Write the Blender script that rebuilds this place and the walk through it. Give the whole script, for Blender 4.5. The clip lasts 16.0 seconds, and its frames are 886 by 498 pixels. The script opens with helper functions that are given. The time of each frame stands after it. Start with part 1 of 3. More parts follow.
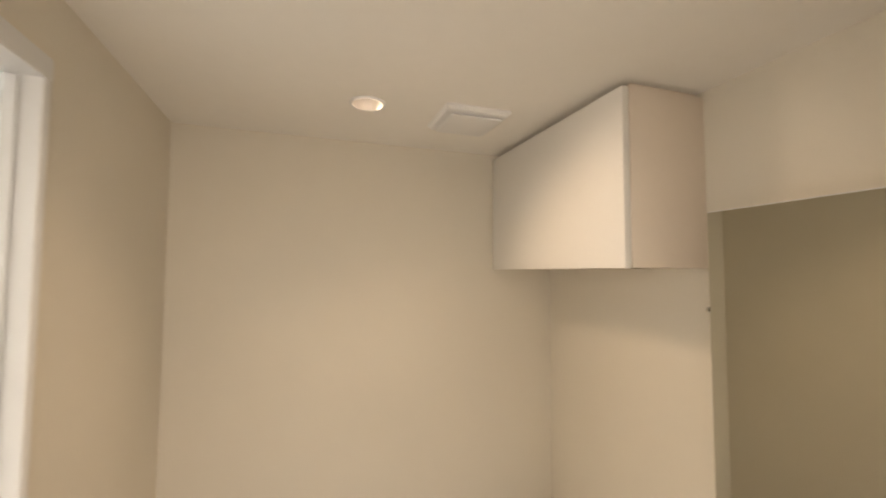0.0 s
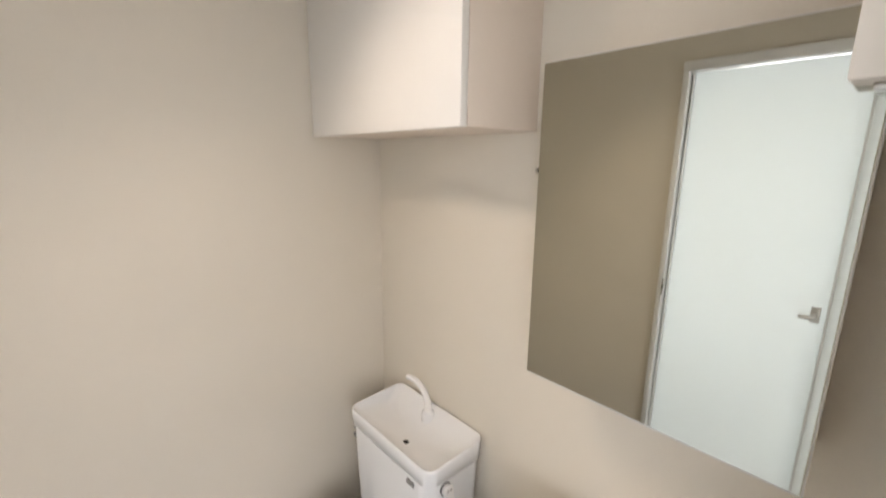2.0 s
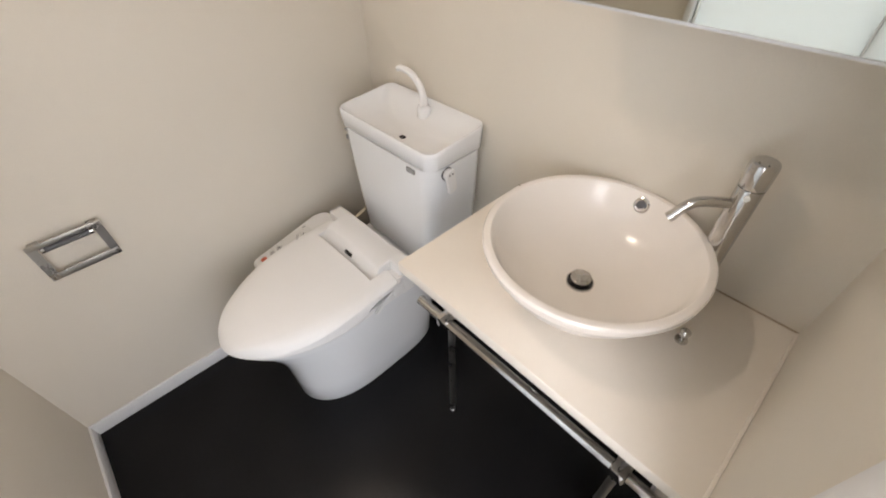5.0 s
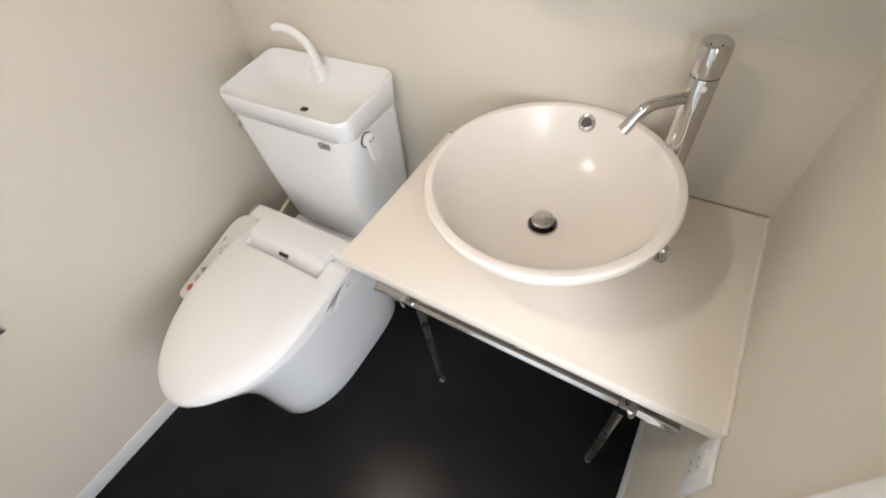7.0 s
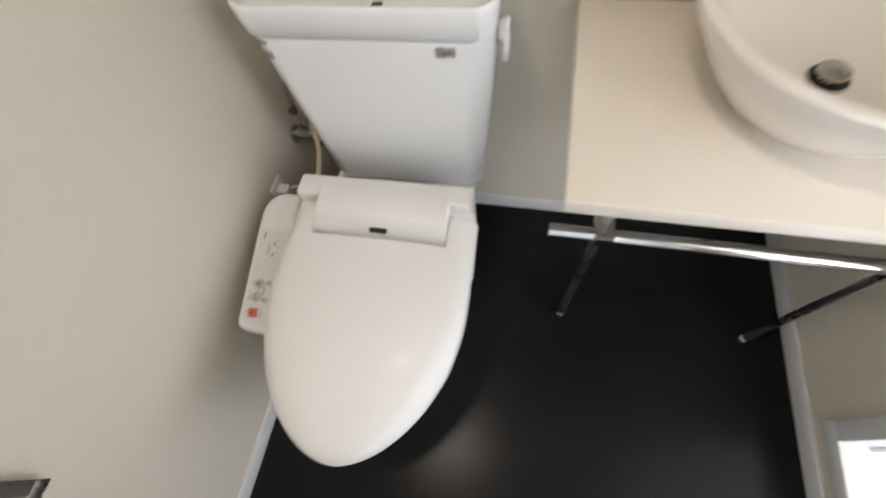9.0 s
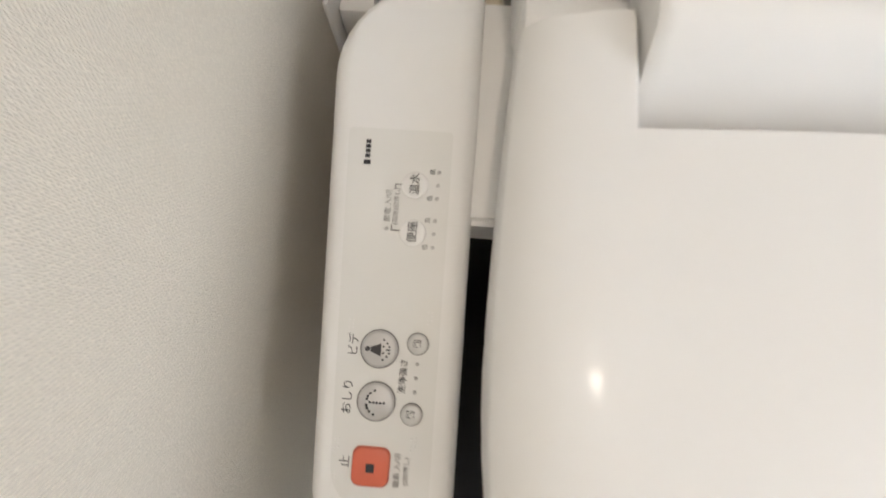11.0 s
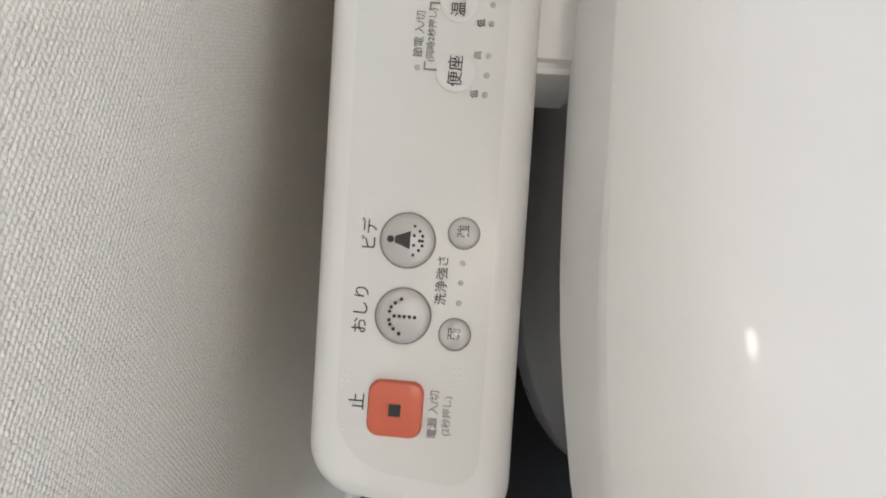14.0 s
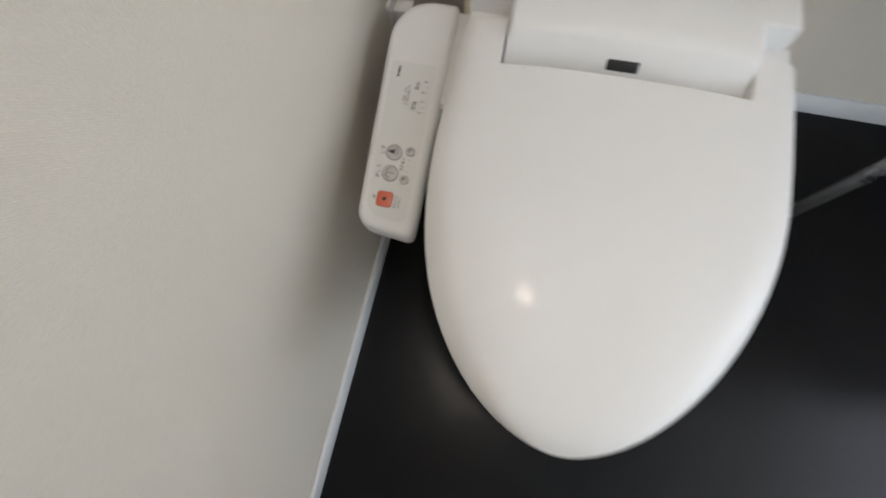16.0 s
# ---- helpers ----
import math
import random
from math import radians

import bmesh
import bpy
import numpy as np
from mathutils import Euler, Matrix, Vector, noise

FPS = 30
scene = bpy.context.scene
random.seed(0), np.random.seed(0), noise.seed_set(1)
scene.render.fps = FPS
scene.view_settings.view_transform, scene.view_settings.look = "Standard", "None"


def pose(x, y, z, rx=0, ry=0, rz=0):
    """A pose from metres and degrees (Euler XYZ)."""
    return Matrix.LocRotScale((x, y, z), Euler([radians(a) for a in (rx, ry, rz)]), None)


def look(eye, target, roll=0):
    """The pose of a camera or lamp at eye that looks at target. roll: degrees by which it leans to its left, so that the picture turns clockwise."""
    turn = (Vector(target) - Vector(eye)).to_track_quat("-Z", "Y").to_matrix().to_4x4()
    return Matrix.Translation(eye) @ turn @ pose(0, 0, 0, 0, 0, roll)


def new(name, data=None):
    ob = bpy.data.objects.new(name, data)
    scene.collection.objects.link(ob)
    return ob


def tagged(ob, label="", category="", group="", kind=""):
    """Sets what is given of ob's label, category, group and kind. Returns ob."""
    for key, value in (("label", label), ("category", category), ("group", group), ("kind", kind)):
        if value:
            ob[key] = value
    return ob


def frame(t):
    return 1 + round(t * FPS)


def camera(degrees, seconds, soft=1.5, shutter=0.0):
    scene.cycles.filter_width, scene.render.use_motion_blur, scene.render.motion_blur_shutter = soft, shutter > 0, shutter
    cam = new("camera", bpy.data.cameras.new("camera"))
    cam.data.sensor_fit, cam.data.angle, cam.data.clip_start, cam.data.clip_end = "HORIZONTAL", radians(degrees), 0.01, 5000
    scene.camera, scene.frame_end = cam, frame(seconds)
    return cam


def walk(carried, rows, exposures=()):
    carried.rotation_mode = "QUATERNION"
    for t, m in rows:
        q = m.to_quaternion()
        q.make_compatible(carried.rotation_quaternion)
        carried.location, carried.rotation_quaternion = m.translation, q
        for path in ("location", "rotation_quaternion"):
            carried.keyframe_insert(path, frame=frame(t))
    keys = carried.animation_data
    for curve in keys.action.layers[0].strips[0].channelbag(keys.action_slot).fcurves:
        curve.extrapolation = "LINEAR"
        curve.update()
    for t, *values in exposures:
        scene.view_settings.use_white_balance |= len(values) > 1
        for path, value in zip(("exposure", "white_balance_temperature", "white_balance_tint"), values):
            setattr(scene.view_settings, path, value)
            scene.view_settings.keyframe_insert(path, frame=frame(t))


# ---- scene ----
cam = camera(93.4, 16.0, soft=1.8, shutter=0.5)
PATH = [
    (0, (1.4194, -0.9178, 1.7311), (0.4730, -0.5996, 1.7867), 0.28),
    (0.5, (1.3722, -0.8859, 1.7335), (0.4813, -0.4324, 1.7605), 0.47),
    (1, (1.3446, -0.8826, 1.7192), (0.5346, -0.2965, 1.6980), 1.00),
    (1.5, (1.3123, -0.8350, 1.7116), (0.5427, -0.2052, 1.6064), 0.75),
    (2, (1.2969, -0.8251, 1.6799), (0.5594, -0.1835, 1.4688), 0.68),
    (2.5, (1.2805, -0.8227, 1.6427), (0.5718, -0.1947, 1.3213), 0.29),
    (3, (1.2793, -0.8143, 1.5945), (0.5955, -0.2156, 1.1774), -0.22),
    (3.5, (1.2731, -0.8010, 1.5452), (0.6232, -0.2340, 1.0391), -1.20),
    (4, (1.2635, -0.7973, 1.5039), (0.6537, -0.2552, 0.9257), -1.44),
    (4.5, (1.2577, -0.8071, 1.4566), (0.6859, -0.2963, 0.8146), -1.11),
    (4.7, (1.2567, -0.8073, 1.4408), (0.6993, -0.3110, 0.7751), -1.14),
    (6.8, (1.2089, -0.7407, 1.3661), (0.7840, -0.2775, 0.5884), -10.93),
    (7, (1.1883, -0.7243, 1.3636), (0.7870, -0.2404, 0.5859), -10.89),
    (7.5, (1.0872, -0.6870, 1.3244), (0.7679, -0.1435, 0.5481), -8.37),
    (8, (0.9682, -0.6633, 1.2748), (0.7565, -0.1442, 0.4467), -7.14),
    (8.5, (0.7796, -0.7339, 1.2680), (0.6089, -0.2324, 0.4199), -10.45),
    (9, (0.6197, -0.7631, 1.2315), (0.4498, -0.3503, 0.3367), -13.21),
    (9.5, (0.4176, -0.6889, 1.1043), (0.2681, -0.3818, 0.1645), -17.14),
    (10, (0.2450, -0.5890, 0.9055), (0.1371, -0.3663, -0.0634), -17.67),
    (12.3, (0.0923, -0.4744, 0.5906), (0.0882, -0.1834, -0.3662), 1.58),
    (12.5, (0.0948, -0.4549, 0.5906), (0.0753, -0.2745, -0.3928), -3.62),
    (13, (0.0959, -0.4777, 0.5806), (0.0984, -0.2450, -0.3919), 3.88),
    (13.5, (0.0937, -0.5300, 0.5772), (0.0905, -0.3338, -0.4034), 3.63),
    (14, (0.0992, -0.5625, 0.5737), (0.0639, -0.3446, -0.4016), -3.60),
    (14.5, (0.0863, -0.5814, 0.5762), (0.1384, -0.3199, -0.3876), 19.34),
    (15, (0.0931, -0.6282, 0.6711), (0.0603, -0.4509, -0.3125), 3.39),
    (15.5, (0.1200, -0.6909, 0.7798), (0.0454, -0.4728, -0.1932), -2.57),
    (16, (0.2198, -0.7745, 0.9076), (0.1253, -0.5118, -0.0526), -7.28),
]
walk(cam, [(t, look(e, g, r)) for t, e, g, r in PATH],
     [(0, -0.1, 9000, 21), (0.5, 0.2, 7100, 18), (1.0, 0.22, 6900, 19), (4.7, 0.25, 6850, 19), (7, 0.52, 6650, 17), (8.5, 0.22, 6600, 15), (9.5, 0.5, 6700, 16), (10, 0.65, 6750, 16), (12.3, 0.75, 6100, 14), (14.5, 0.7, 6050, 14), (15, 0.52, 6050, 14), (16, 0.22, 6250, 14)])

# ---- light ----
world = bpy.data.worlds.new("world")
scene.world = world
world.use_nodes = True
sky = world.node_tree.nodes.new("ShaderNodeTexSky")
sky.sky_type = "NISHITA"
sky.sun_disc = False
sky.sun_elevation, sky.sun_rotation = radians(40), radians(60)
world.node_tree.links.new(sky.outputs[0], world.node_tree.nodes["Background"].inputs[0])
world.node_tree.nodes["Background"].inputs[1].default_value = 0.1


def lamp(name, kind, m, energy, colour, **opts):
    data = bpy.data.lights.new(name, kind)
    data.energy, data.color = energy, colour
    for key, value in opts.items():
        if key == "size":
            data.size = value
        elif key == "size_y":
            data.shape = "RECTANGLE"
            data.size_y = value
        elif key == "angle":
            data.angle = value
        elif key == "spot":
            data.spot_size, data.spot_blend = value
        elif key == "soft":
            data.shadow_soft_size = value
    ob = new(name, data)
    ob.matrix_world = m
    return ob


lamp("sun", "SUN", look((6, 3, 6), (0, 0, 0)), 1.0, (1, 0.95, 0.88), angle=radians(10))
# daylight from the doorway side: two added lamps in unseen hall openings
lamp("hall_daylight_fill", "AREA", look((2.62, -1.0, 1.35), (1.4, -0.9, 1.25)), 36, (0.90, 0.96, 1.0), size=1.9, size_y=1.9)
lamp("hall_south_fill", "AREA", look((2.15, -2.56, 1.5), (1.3, -0.8, 1.1)), 50, (0.90, 0.96, 1.0), size=1.2, size_y=1.6)
# added lamp, no window known here: makes the south door glow and fills the room
lamp("door_backlight", "AREA", look((0.95, -2.66, 1.5), (0.9, -1.3, 1.2)), 38, (0.84, 0.92, 1.0), size=1.0, size_y=0.9)
# stands in for a hand-held torch: placed at the downlight, tilted towards the basin
lamp("downlight_fill", "SPOT", look((0.336, -0.765, 2.168), (1.10, -0.50, 0.70)), 23, (1.0, 0.88, 0.72), spot=(radians(146), 1.0), soft=0.062)


# ---- materials ----
def material(name, colour, rough=0.5, metal=0.0, coat=0.0, vary=0.05, scale=6.0, bump=0.0, bump_scale=200.0, spread=0.08, dist=0.001):
    """Principled surface with coarse and fine variation of tone and gloss, and fine relief."""
    m = bpy.data.materials.new(name)
    m.use_nodes = True
    n, l = m.node_tree.nodes, m.node_tree.links
    b = n["Principled BSDF"]
    b.inputs["Metallic"].default_value = metal
    b.inputs["Coat Weight"].default_value = coat
    b.inputs["Coat Roughness"].default_value = 0.08
    tc = n.new("ShaderNodeTexCoord")
    big, fine = n.new("ShaderNodeTexNoise"), n.new("ShaderNodeTexNoise")
    big.inputs["Scale"].default_value, fine.inputs["Scale"].default_value = scale, scale * 14
    big.inputs["Detail"].default_value = fine.inputs["Detail"].default_value = 4
    for k in (big, fine):
        l.new(tc.outputs["Object"], k.inputs["Vector"])
    mix = n.new("ShaderNodeMath")
    mix.operation = "MULTIPLY_ADD"
    l.new(fine.outputs[0], mix.inputs[0])
    mix.inputs[1].default_value = 0.4
    l.new(big.outputs[0], mix.inputs[2])
    ramp = n.new("ShaderNodeMapRange")
    ramp.inputs[1].default_value, ramp.inputs[2].default_value = 0.35, 1.05
    ramp.inputs[3].default_value, ramp.inputs[4].default_value = 1 - vary, 1 + vary
    l.new(mix.outputs[0], ramp.inputs[0])
    hue = n.new("ShaderNodeVectorMath")
    hue.operation = "SCALE"
    hue.inputs[0].default_value = colour
    l.new(ramp.outputs[0], hue.inputs["Scale"])
    l.new(hue.outputs[0], b.inputs["Base Color"])
    rr = n.new("ShaderNodeMapRange")
    rr.inputs[1].default_value, rr.inputs[2].default_value = 0.35, 1.05
    rr.inputs[3].default_value, rr.inputs[4].default_value = rough * (1 - spread), rough * (1 + spread * 2)
    l.new(mix.outputs[0], rr.inputs[0])
    l.new(rr.outputs[0], b.inputs["Roughness"])
    if bump:
        g, bp = n.new("ShaderNodeTexNoise"), n.new("ShaderNodeBump")
        g.inputs["Scale"].default_value, g.inputs["Detail"].default_value = bump_scale, 3
        l.new(tc.outputs["Object"], g.inputs["Vector"])
        bp.inputs["Strength"].default_value, bp.inputs["Distance"].default_value = bump, dist
        l.new(g.outputs[0], bp.inputs["Height"])
        l.new(bp.outputs[0], b.inputs["Normal"])
    return m


def woven_paper(name, colour):
    """Vinyl wallpaper pressed with a fine cloth weave, about 1.2 mm a thread."""
    m = material(name, colour, 0.72, vary=0.03, scale=3.0)
    n, l = m.node_tree.nodes, m.node_tree.links
    b = n["Principled BSDF"]
    tc = n.new("ShaderNodeTexCoord")
    sep, add, com = n.new("ShaderNodeSeparateXYZ"), n.new("ShaderNodeMath"), n.new("ShaderNodeCombineXYZ")
    l.new(tc.outputs["Object"], sep.inputs[0])
    l.new(sep.outputs[0], add.inputs[0])
    l.new(sep.outputs[1], add.inputs[1])
    l.new(add.outputs[0], com.inputs[0])
    l.new(sep.outputs[2], com.inputs[1])
    wob = n.new("ShaderNodeTexNoise")
    wob.inputs["Scale"].default_value = 420
    l.new(com.outputs[0], wob.inputs["Vector"])
    off = n.new("ShaderNodeVectorMath")
    off.operation = "MULTIPLY_ADD"
    l.new(wob.outputs["Color"], off.inputs[0])
    off.inputs[1].default_value = (0.0015, 0.0012, 0)
    l.new(com.outputs[0], off.inputs[2])
    br = n.new("ShaderNodeTexBrick")
    br.inputs["Scale"].default_value = 1.0
    br.inputs["Brick Width"].default_value, br.inputs["Row Height"].default_value = 0.0019, 0.0013
    br.inputs["Mortar Size"].default_value, br.inputs["Mortar Smooth"].default_value = 0.00052, 1.0
    br.inputs["Color1"].default_value, br.inputs["Color2"].default_value = (1, 1, 1, 1), (0.7, 0.7, 0.7, 1)
    br.inputs["Mortar"].default_value = (0.35, 0.35, 0.35, 1)
    l.new(off.outputs[0], br.inputs["Vector"])
    fibre = n.new("ShaderNodeTexNoise")
    fibre.inputs["Scale"].default_value = 850
    l.new(com.outputs[0], fibre.inputs["Vector"])
    mx = n.new("ShaderNodeMath")
    mx.operation = "MULTIPLY_ADD"
    l.new(fibre.outputs[0], mx.inputs[0])
    mx.inputs[1].default_value = 1.0
    l.new(br.outputs["Color"], mx.inputs[2])
    bp = n.new("ShaderNodeBump")
    bp.inputs["Strength"].default_value, bp.inputs["Distance"].default_value = 0.9, 0.0008
    l.new(mx.outputs[0], bp.inputs["Height"])
    l.new(bp.outputs[0], b.inputs["Normal"])
    tone = n.new("ShaderNodeMapRange")
    tone.inputs[1].default_value, tone.inputs[2].default_value = 0.75, 1.65
    tone.inputs[3].default_value, tone.inputs[4].default_value = 0.80, 1.06
    l.new(mx.outputs[0], tone.inputs[0])
    dye = n.new("ShaderNodeVectorMath")
    dye.operation = "SCALE"
    l.new(b.inputs["Base Color"].links[0].from_socket, dye.inputs[0])
    l.new(tone.outputs[0], dye.inputs["Scale"])
    l.new(dye.outputs[0], b.inputs["Base Color"])
    return m


PAPER = woven_paper("wallpaper", (0.87, 0.805, 0.695))
CEIL = material("ceiling_paper", (0.85, 0.82, 0.77), 0.8, vary=0.03, scale=2, bump=0.25, bump_scale=350)
TRIM = material("white_trim", (0.75, 0.755, 0.755), 0.35, vary=0.03, scale=4, bump=0.05, bump_scale=120)
FLOOR = material("black_vinyl", (0.009, 0.0092, 0.010), 0.22, vary=0.22, scale=5, bump=0.6, bump_scale=300, dist=0.0004)
FLOOR.node_tree.nodes["Principled BSDF"].inputs["Specular IOR Level"].default_value = 0.14
CARPET = material("hall_carpet", (0.095, 0.085, 0.074), 0.95, vary=0.45, scale=60, bump=0.8, bump_scale=500, dist=0.003)
CHINA = material("glazed_china", (0.82, 0.835, 0.85), 0.10, coat=0.3, vary=0.015, scale=3, bump=0.02, bump_scale=30)
BOWL = material("basin_china", (0.86, 0.81, 0.755), 0.20, coat=0.0, vary=0.015, scale=3, bump=0.02, bump_scale=30)
PLASTIC = material("white_plastic", (0.80, 0.795, 0.785), 0.34, coat=0.06, vary=0.012, scale=5, bump=0.03, bump_scale=900, dist=0.0003)
PLASTIC.node_tree.nodes["Principled BSDF"].inputs["Specular IOR Level"].default_value = 0.14
SILL = material("panel_film", (0.74, 0.738, 0.72), 0.35, vary=0.01, scale=8)
GREYP = material("grey_button", (0.54, 0.535, 0.53), 0.42, metal=0.35, vary=0.03, scale=30)
STEELB = material("silver_button", (0.60, 0.595, 0.585), 0.42, metal=0.4, vary=0.03, scale=30)
PEARL = material("pearl_button", (0.78, 0.78, 0.77), 0.2, vary=0.02, scale=30)
RED = material("red_button", (0.66, 0.15, 0.085), 0.3, vary=0.04, scale=30)
INK = material("dark_ink", (0.03, 0.03, 0.035), 0.5, vary=0.05, scale=40)
GREYINK = material("grey_ink", (0.24, 0.235, 0.23), 0.5, vary=0.05, scale=40)
CHROME = material("chrome", (0.58, 0.575, 0.565), 0.06, metal=1.0, vary=0.04, scale=9, spread=0.5)
STEEL = material("satin_steel", (0.47, 0.455, 0.43), 0.26, metal=1.0, vary=0.06, scale=14, spread=0.3)
BLACK = material("black_plastic", (0.012, 0.012, 0.013), 0.25, vary=0.1, scale=20)
LAMINATE = material("cabinet_laminate", (0.80, 0.78, 0.745), 0.5, vary=0.02, scale=3, bump=0.04, bump_scale=160)
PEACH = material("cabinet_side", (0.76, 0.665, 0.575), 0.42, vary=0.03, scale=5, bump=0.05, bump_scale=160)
COUNTER = material("counter_top", (0.83, 0.77, 0.69), 0.30, vary=0.025, scale=7, bump=0.04, bump_scale=240)
BRASS = material("brass", (0.72, 0.50, 0.24), 0.2, metal=1.0, vary=0.08, scale=30)
SEAL = material("sealant", (0.42, 0.33, 0.23), 0.6, vary=0.1, scale=30)
RUBBER = material("grey_rubber", (0.10, 0.10, 0.105), 0.6, vary=0.1, scale=30)
BEIGE = material("beige_hose", (0.66, 0.58, 0.44), 0.45, vary=0.05, scale=20)
MAROON = material("valve_knob", (0.10, 0.03, 0.02), 0.4, vary=0.1, scale=20)
HALLWALL = material("hall_wall", (0.72, 0.70, 0.66), 0.8, vary=0.03, scale=2, bump=0.1, bump_scale=300)

# silver darkened to put the south wall's shade into its reflection
MIRROR = material("mirror_silver", (0.60, 0.60, 0.54), 0.015, metal=1.0, vary=0.004, scale=3)

# door white made translucent, so the added lamp behind brightens leaf and side strip
BACKLIT = material("backlit_panel", (0.86, 0.89, 0.90), 0.4, vary=0.02, scale=3, bump=0.05, bump_scale=300)
nt = BACKLIT.node_tree
tl, mixs = nt.nodes.new("ShaderNodeBsdfTranslucent"), nt.nodes.new("ShaderNodeMixShader")
tl.inputs[0].default_value = (0.88, 0.92, 0.93, 1)
mixs.inputs[0].default_value = 0.55
outn = nt.nodes["Material Output"]
nt.links.new(nt.nodes["Principled BSDF"].outputs[0], mixs.inputs[1])
nt.links.new(tl.outputs[0], mixs.inputs[2])
nt.links.new(mixs.outputs[0], outn.inputs[0])


# ---- mesh helpers ----
def link_mesh(name, bm, mat, smooth=True, angle=35):
    bmesh.ops.recalc_face_normals(bm, faces=bm.faces)
    if smooth:
        for f in bm.faces:
            f.smooth = True
        for e in bm.edges:
            e.smooth = len(e.link_faces) == 2 and e.calc_face_angle(0) < radians(angle)
    me = bpy.data.meshes.new(name)
    bm.to_mesh(me)
    bm.free()
    me.materials.append(mat)
    return new(name, me)


def part(name, bm, mat, parent, label="", angle=35):
    ob = link_mesh(name, bm, mat, True, angle)
    ob.parent = parent
    if label:
        tagged(ob, label)
    return ob


def thing(name, label, category, m=None, group="", kind=""):
    ob = new(name)
    ob.empty_display_size = 0.05
    if m is not None:
        ob.matrix_world = m
    return tagged(ob, label, category, group, kind)


def box(x0, x1, y0, y1, z0, z1, bevel=0.0, seg=2, bm=None):
    out = bm or bmesh.new()
    v = bmesh.ops.create_cube(out, size=1)["verts"]
    for p in v:
        p.co = Vector((x0 + (p.co.x + 0.5) * (x1 - x0), y0 + (p.co.y + 0.5) * (y1 - y0), z0 + (p.co.z + 0.5) * (z1 - z0)))
    if bevel:
        edges = {e for p in v for e in p.link_edges}
        bmesh.ops.bevel(out, geom=list(edges), offset=bevel, segments=seg, affect="EDGES", profile=0.5)
    return out


def loft(rings, bm=None, caps=(True, True), closed=False):
    out = bm or bmesh.new()
    rows = [[out.verts.new(p) for p in ring] for ring in rings]
    n = len(rows[0])
    pairs = list(zip(rows, rows[1:])) + ([(rows[-1], rows[0])] if closed else [])
    for a, b in pairs:
        for i in range(n):
            out.faces.new((a[i], a[(i + 1) % n], b[(i + 1) % n], b[i]))
    if not closed:
        if caps[0]:
            out.faces.new(rows[0][::-1])
        if caps[1]:
            out.faces.new(rows[-1])
    return out


def lathe(profile, centre, n=48, bm=None, sx=1.0, sy=1.0, caps=(True, True)):
    cx, cy = centre
    return loft([[(cx + r * sx * math.cos(2 * math.pi * i / n), cy + r * sy * math.sin(2 * math.pi * i / n), z) for i in range(n)] for r, z in profile], bm, caps)


def tube(points, r, n=16, bm=None, radii=None):
    """A round bar along a line of points."""
    pts = [Vector(p) for p in points]
    rings = []
    ref = None
    for i, p in enumerate(pts):
        d = (pts[min(i + 1, len(pts) - 1)] - pts[max(i - 1, 0)]).normalized()
        if ref is None:
            ref = d.orthogonal().normalized()
        ref = (ref - d * ref.dot(d)).normalized()
        q = d.cross(ref)
        rr = radii[i] if radii else r
        rings.append([p + rr * (ref * math.cos(2 * math.pi * k / n) + q * math.sin(2 * math.pi * k / n)) for k in range(n)])
    return loft(rings, bm)


def arc(points, steps=8):
    """A smooth line through the given points."""
    pts = [Vector(p) for p in points]
    ext = [2 * pts[0] - pts[1]] + pts + [2 * pts[-1] - pts[-2]]
    out = []
    for i in range(1, len(ext) - 2):
        a, b, c, d = ext[i - 1:i + 3]
        for k in range(steps):
            t = k / steps
            out.append(0.5 * ((2 * b) + (c - a) * t + (2 * a - 5 * b + 4 * c - d) * t * t + (3 * b - a - 3 * c + d) * t ** 3))
    return out + [pts[-1]]


def round_rect(x0, x1, y0, y1, z, r, n=6):
    out = []
    for cx, cy, a in ((x1 - r, y1 - r, 0), (x0 + r, y1 - r, 90), (x0 + r, y0 + r, 180), (x1 - r, y0 + r, 270)):
        for k in range(n + 1):
            w = radians(a + 90 * k / n)
            out.append((cx + r * math.cos(w), cy + r * math.sin(w), z))
    return out


# ---- the room ----
W, D, H = 1.373, -1.298, 2.174
T = 0.10
DN, DS = -0.605, -1.240          # doorway in the east wall
SX0, SX1, SZ1 = 0.664, 1.176, 2.015  # white door in the south wall
HZ = 0.13                       # hall floor


def wall(name, bm, label, mat=PAPER):
    return tagged(link_mesh(name, bm, mat, False), label, "wall", kind="structure")


wall("wall_west", box(-T, 0, D - T, T, -0.05, H + 0.05), "cream wallpaper with a fine woven relief")
wall("wall_north", box(0, W + T, 0, T, -0.05, H + 0.05), "cream wallpapered wall behind toilet and basin")
east = box(W, W + T, DN + 0.03, 0, -0.05, H + 0.05)
box(W, W + T, DS - 0.03, DN + 0.03, 2.06, H + 0.05, bm=east)
box(W, W + T, D - T, DS - 0.03, -0.05, H + 0.05, bm=east)
box(W, W + T, DS - 0.03, DN + 0.03, -0.05, HZ - 0.03, bm=east)
wall("wall_east", east, "cream wallpapered wall with an open doorway")
south = box(0, SX0 - 0.018, D - T, D, -0.05, H + 0.05)
box(SX1 + 0.10, W, D - T, D, -0.05, H + 0.05, bm=south)
box(SX0 - 0.018, SX1 + 0.10, D - T, D, SZ1 + 0.02, H + 0.05, bm=south)
box(SX0 - 0.018, SX1 + 0.10, D - T, D, -0.05, 0.12, bm=south)
wall("wall_south", south, "cream wallpapered wall with a white door")
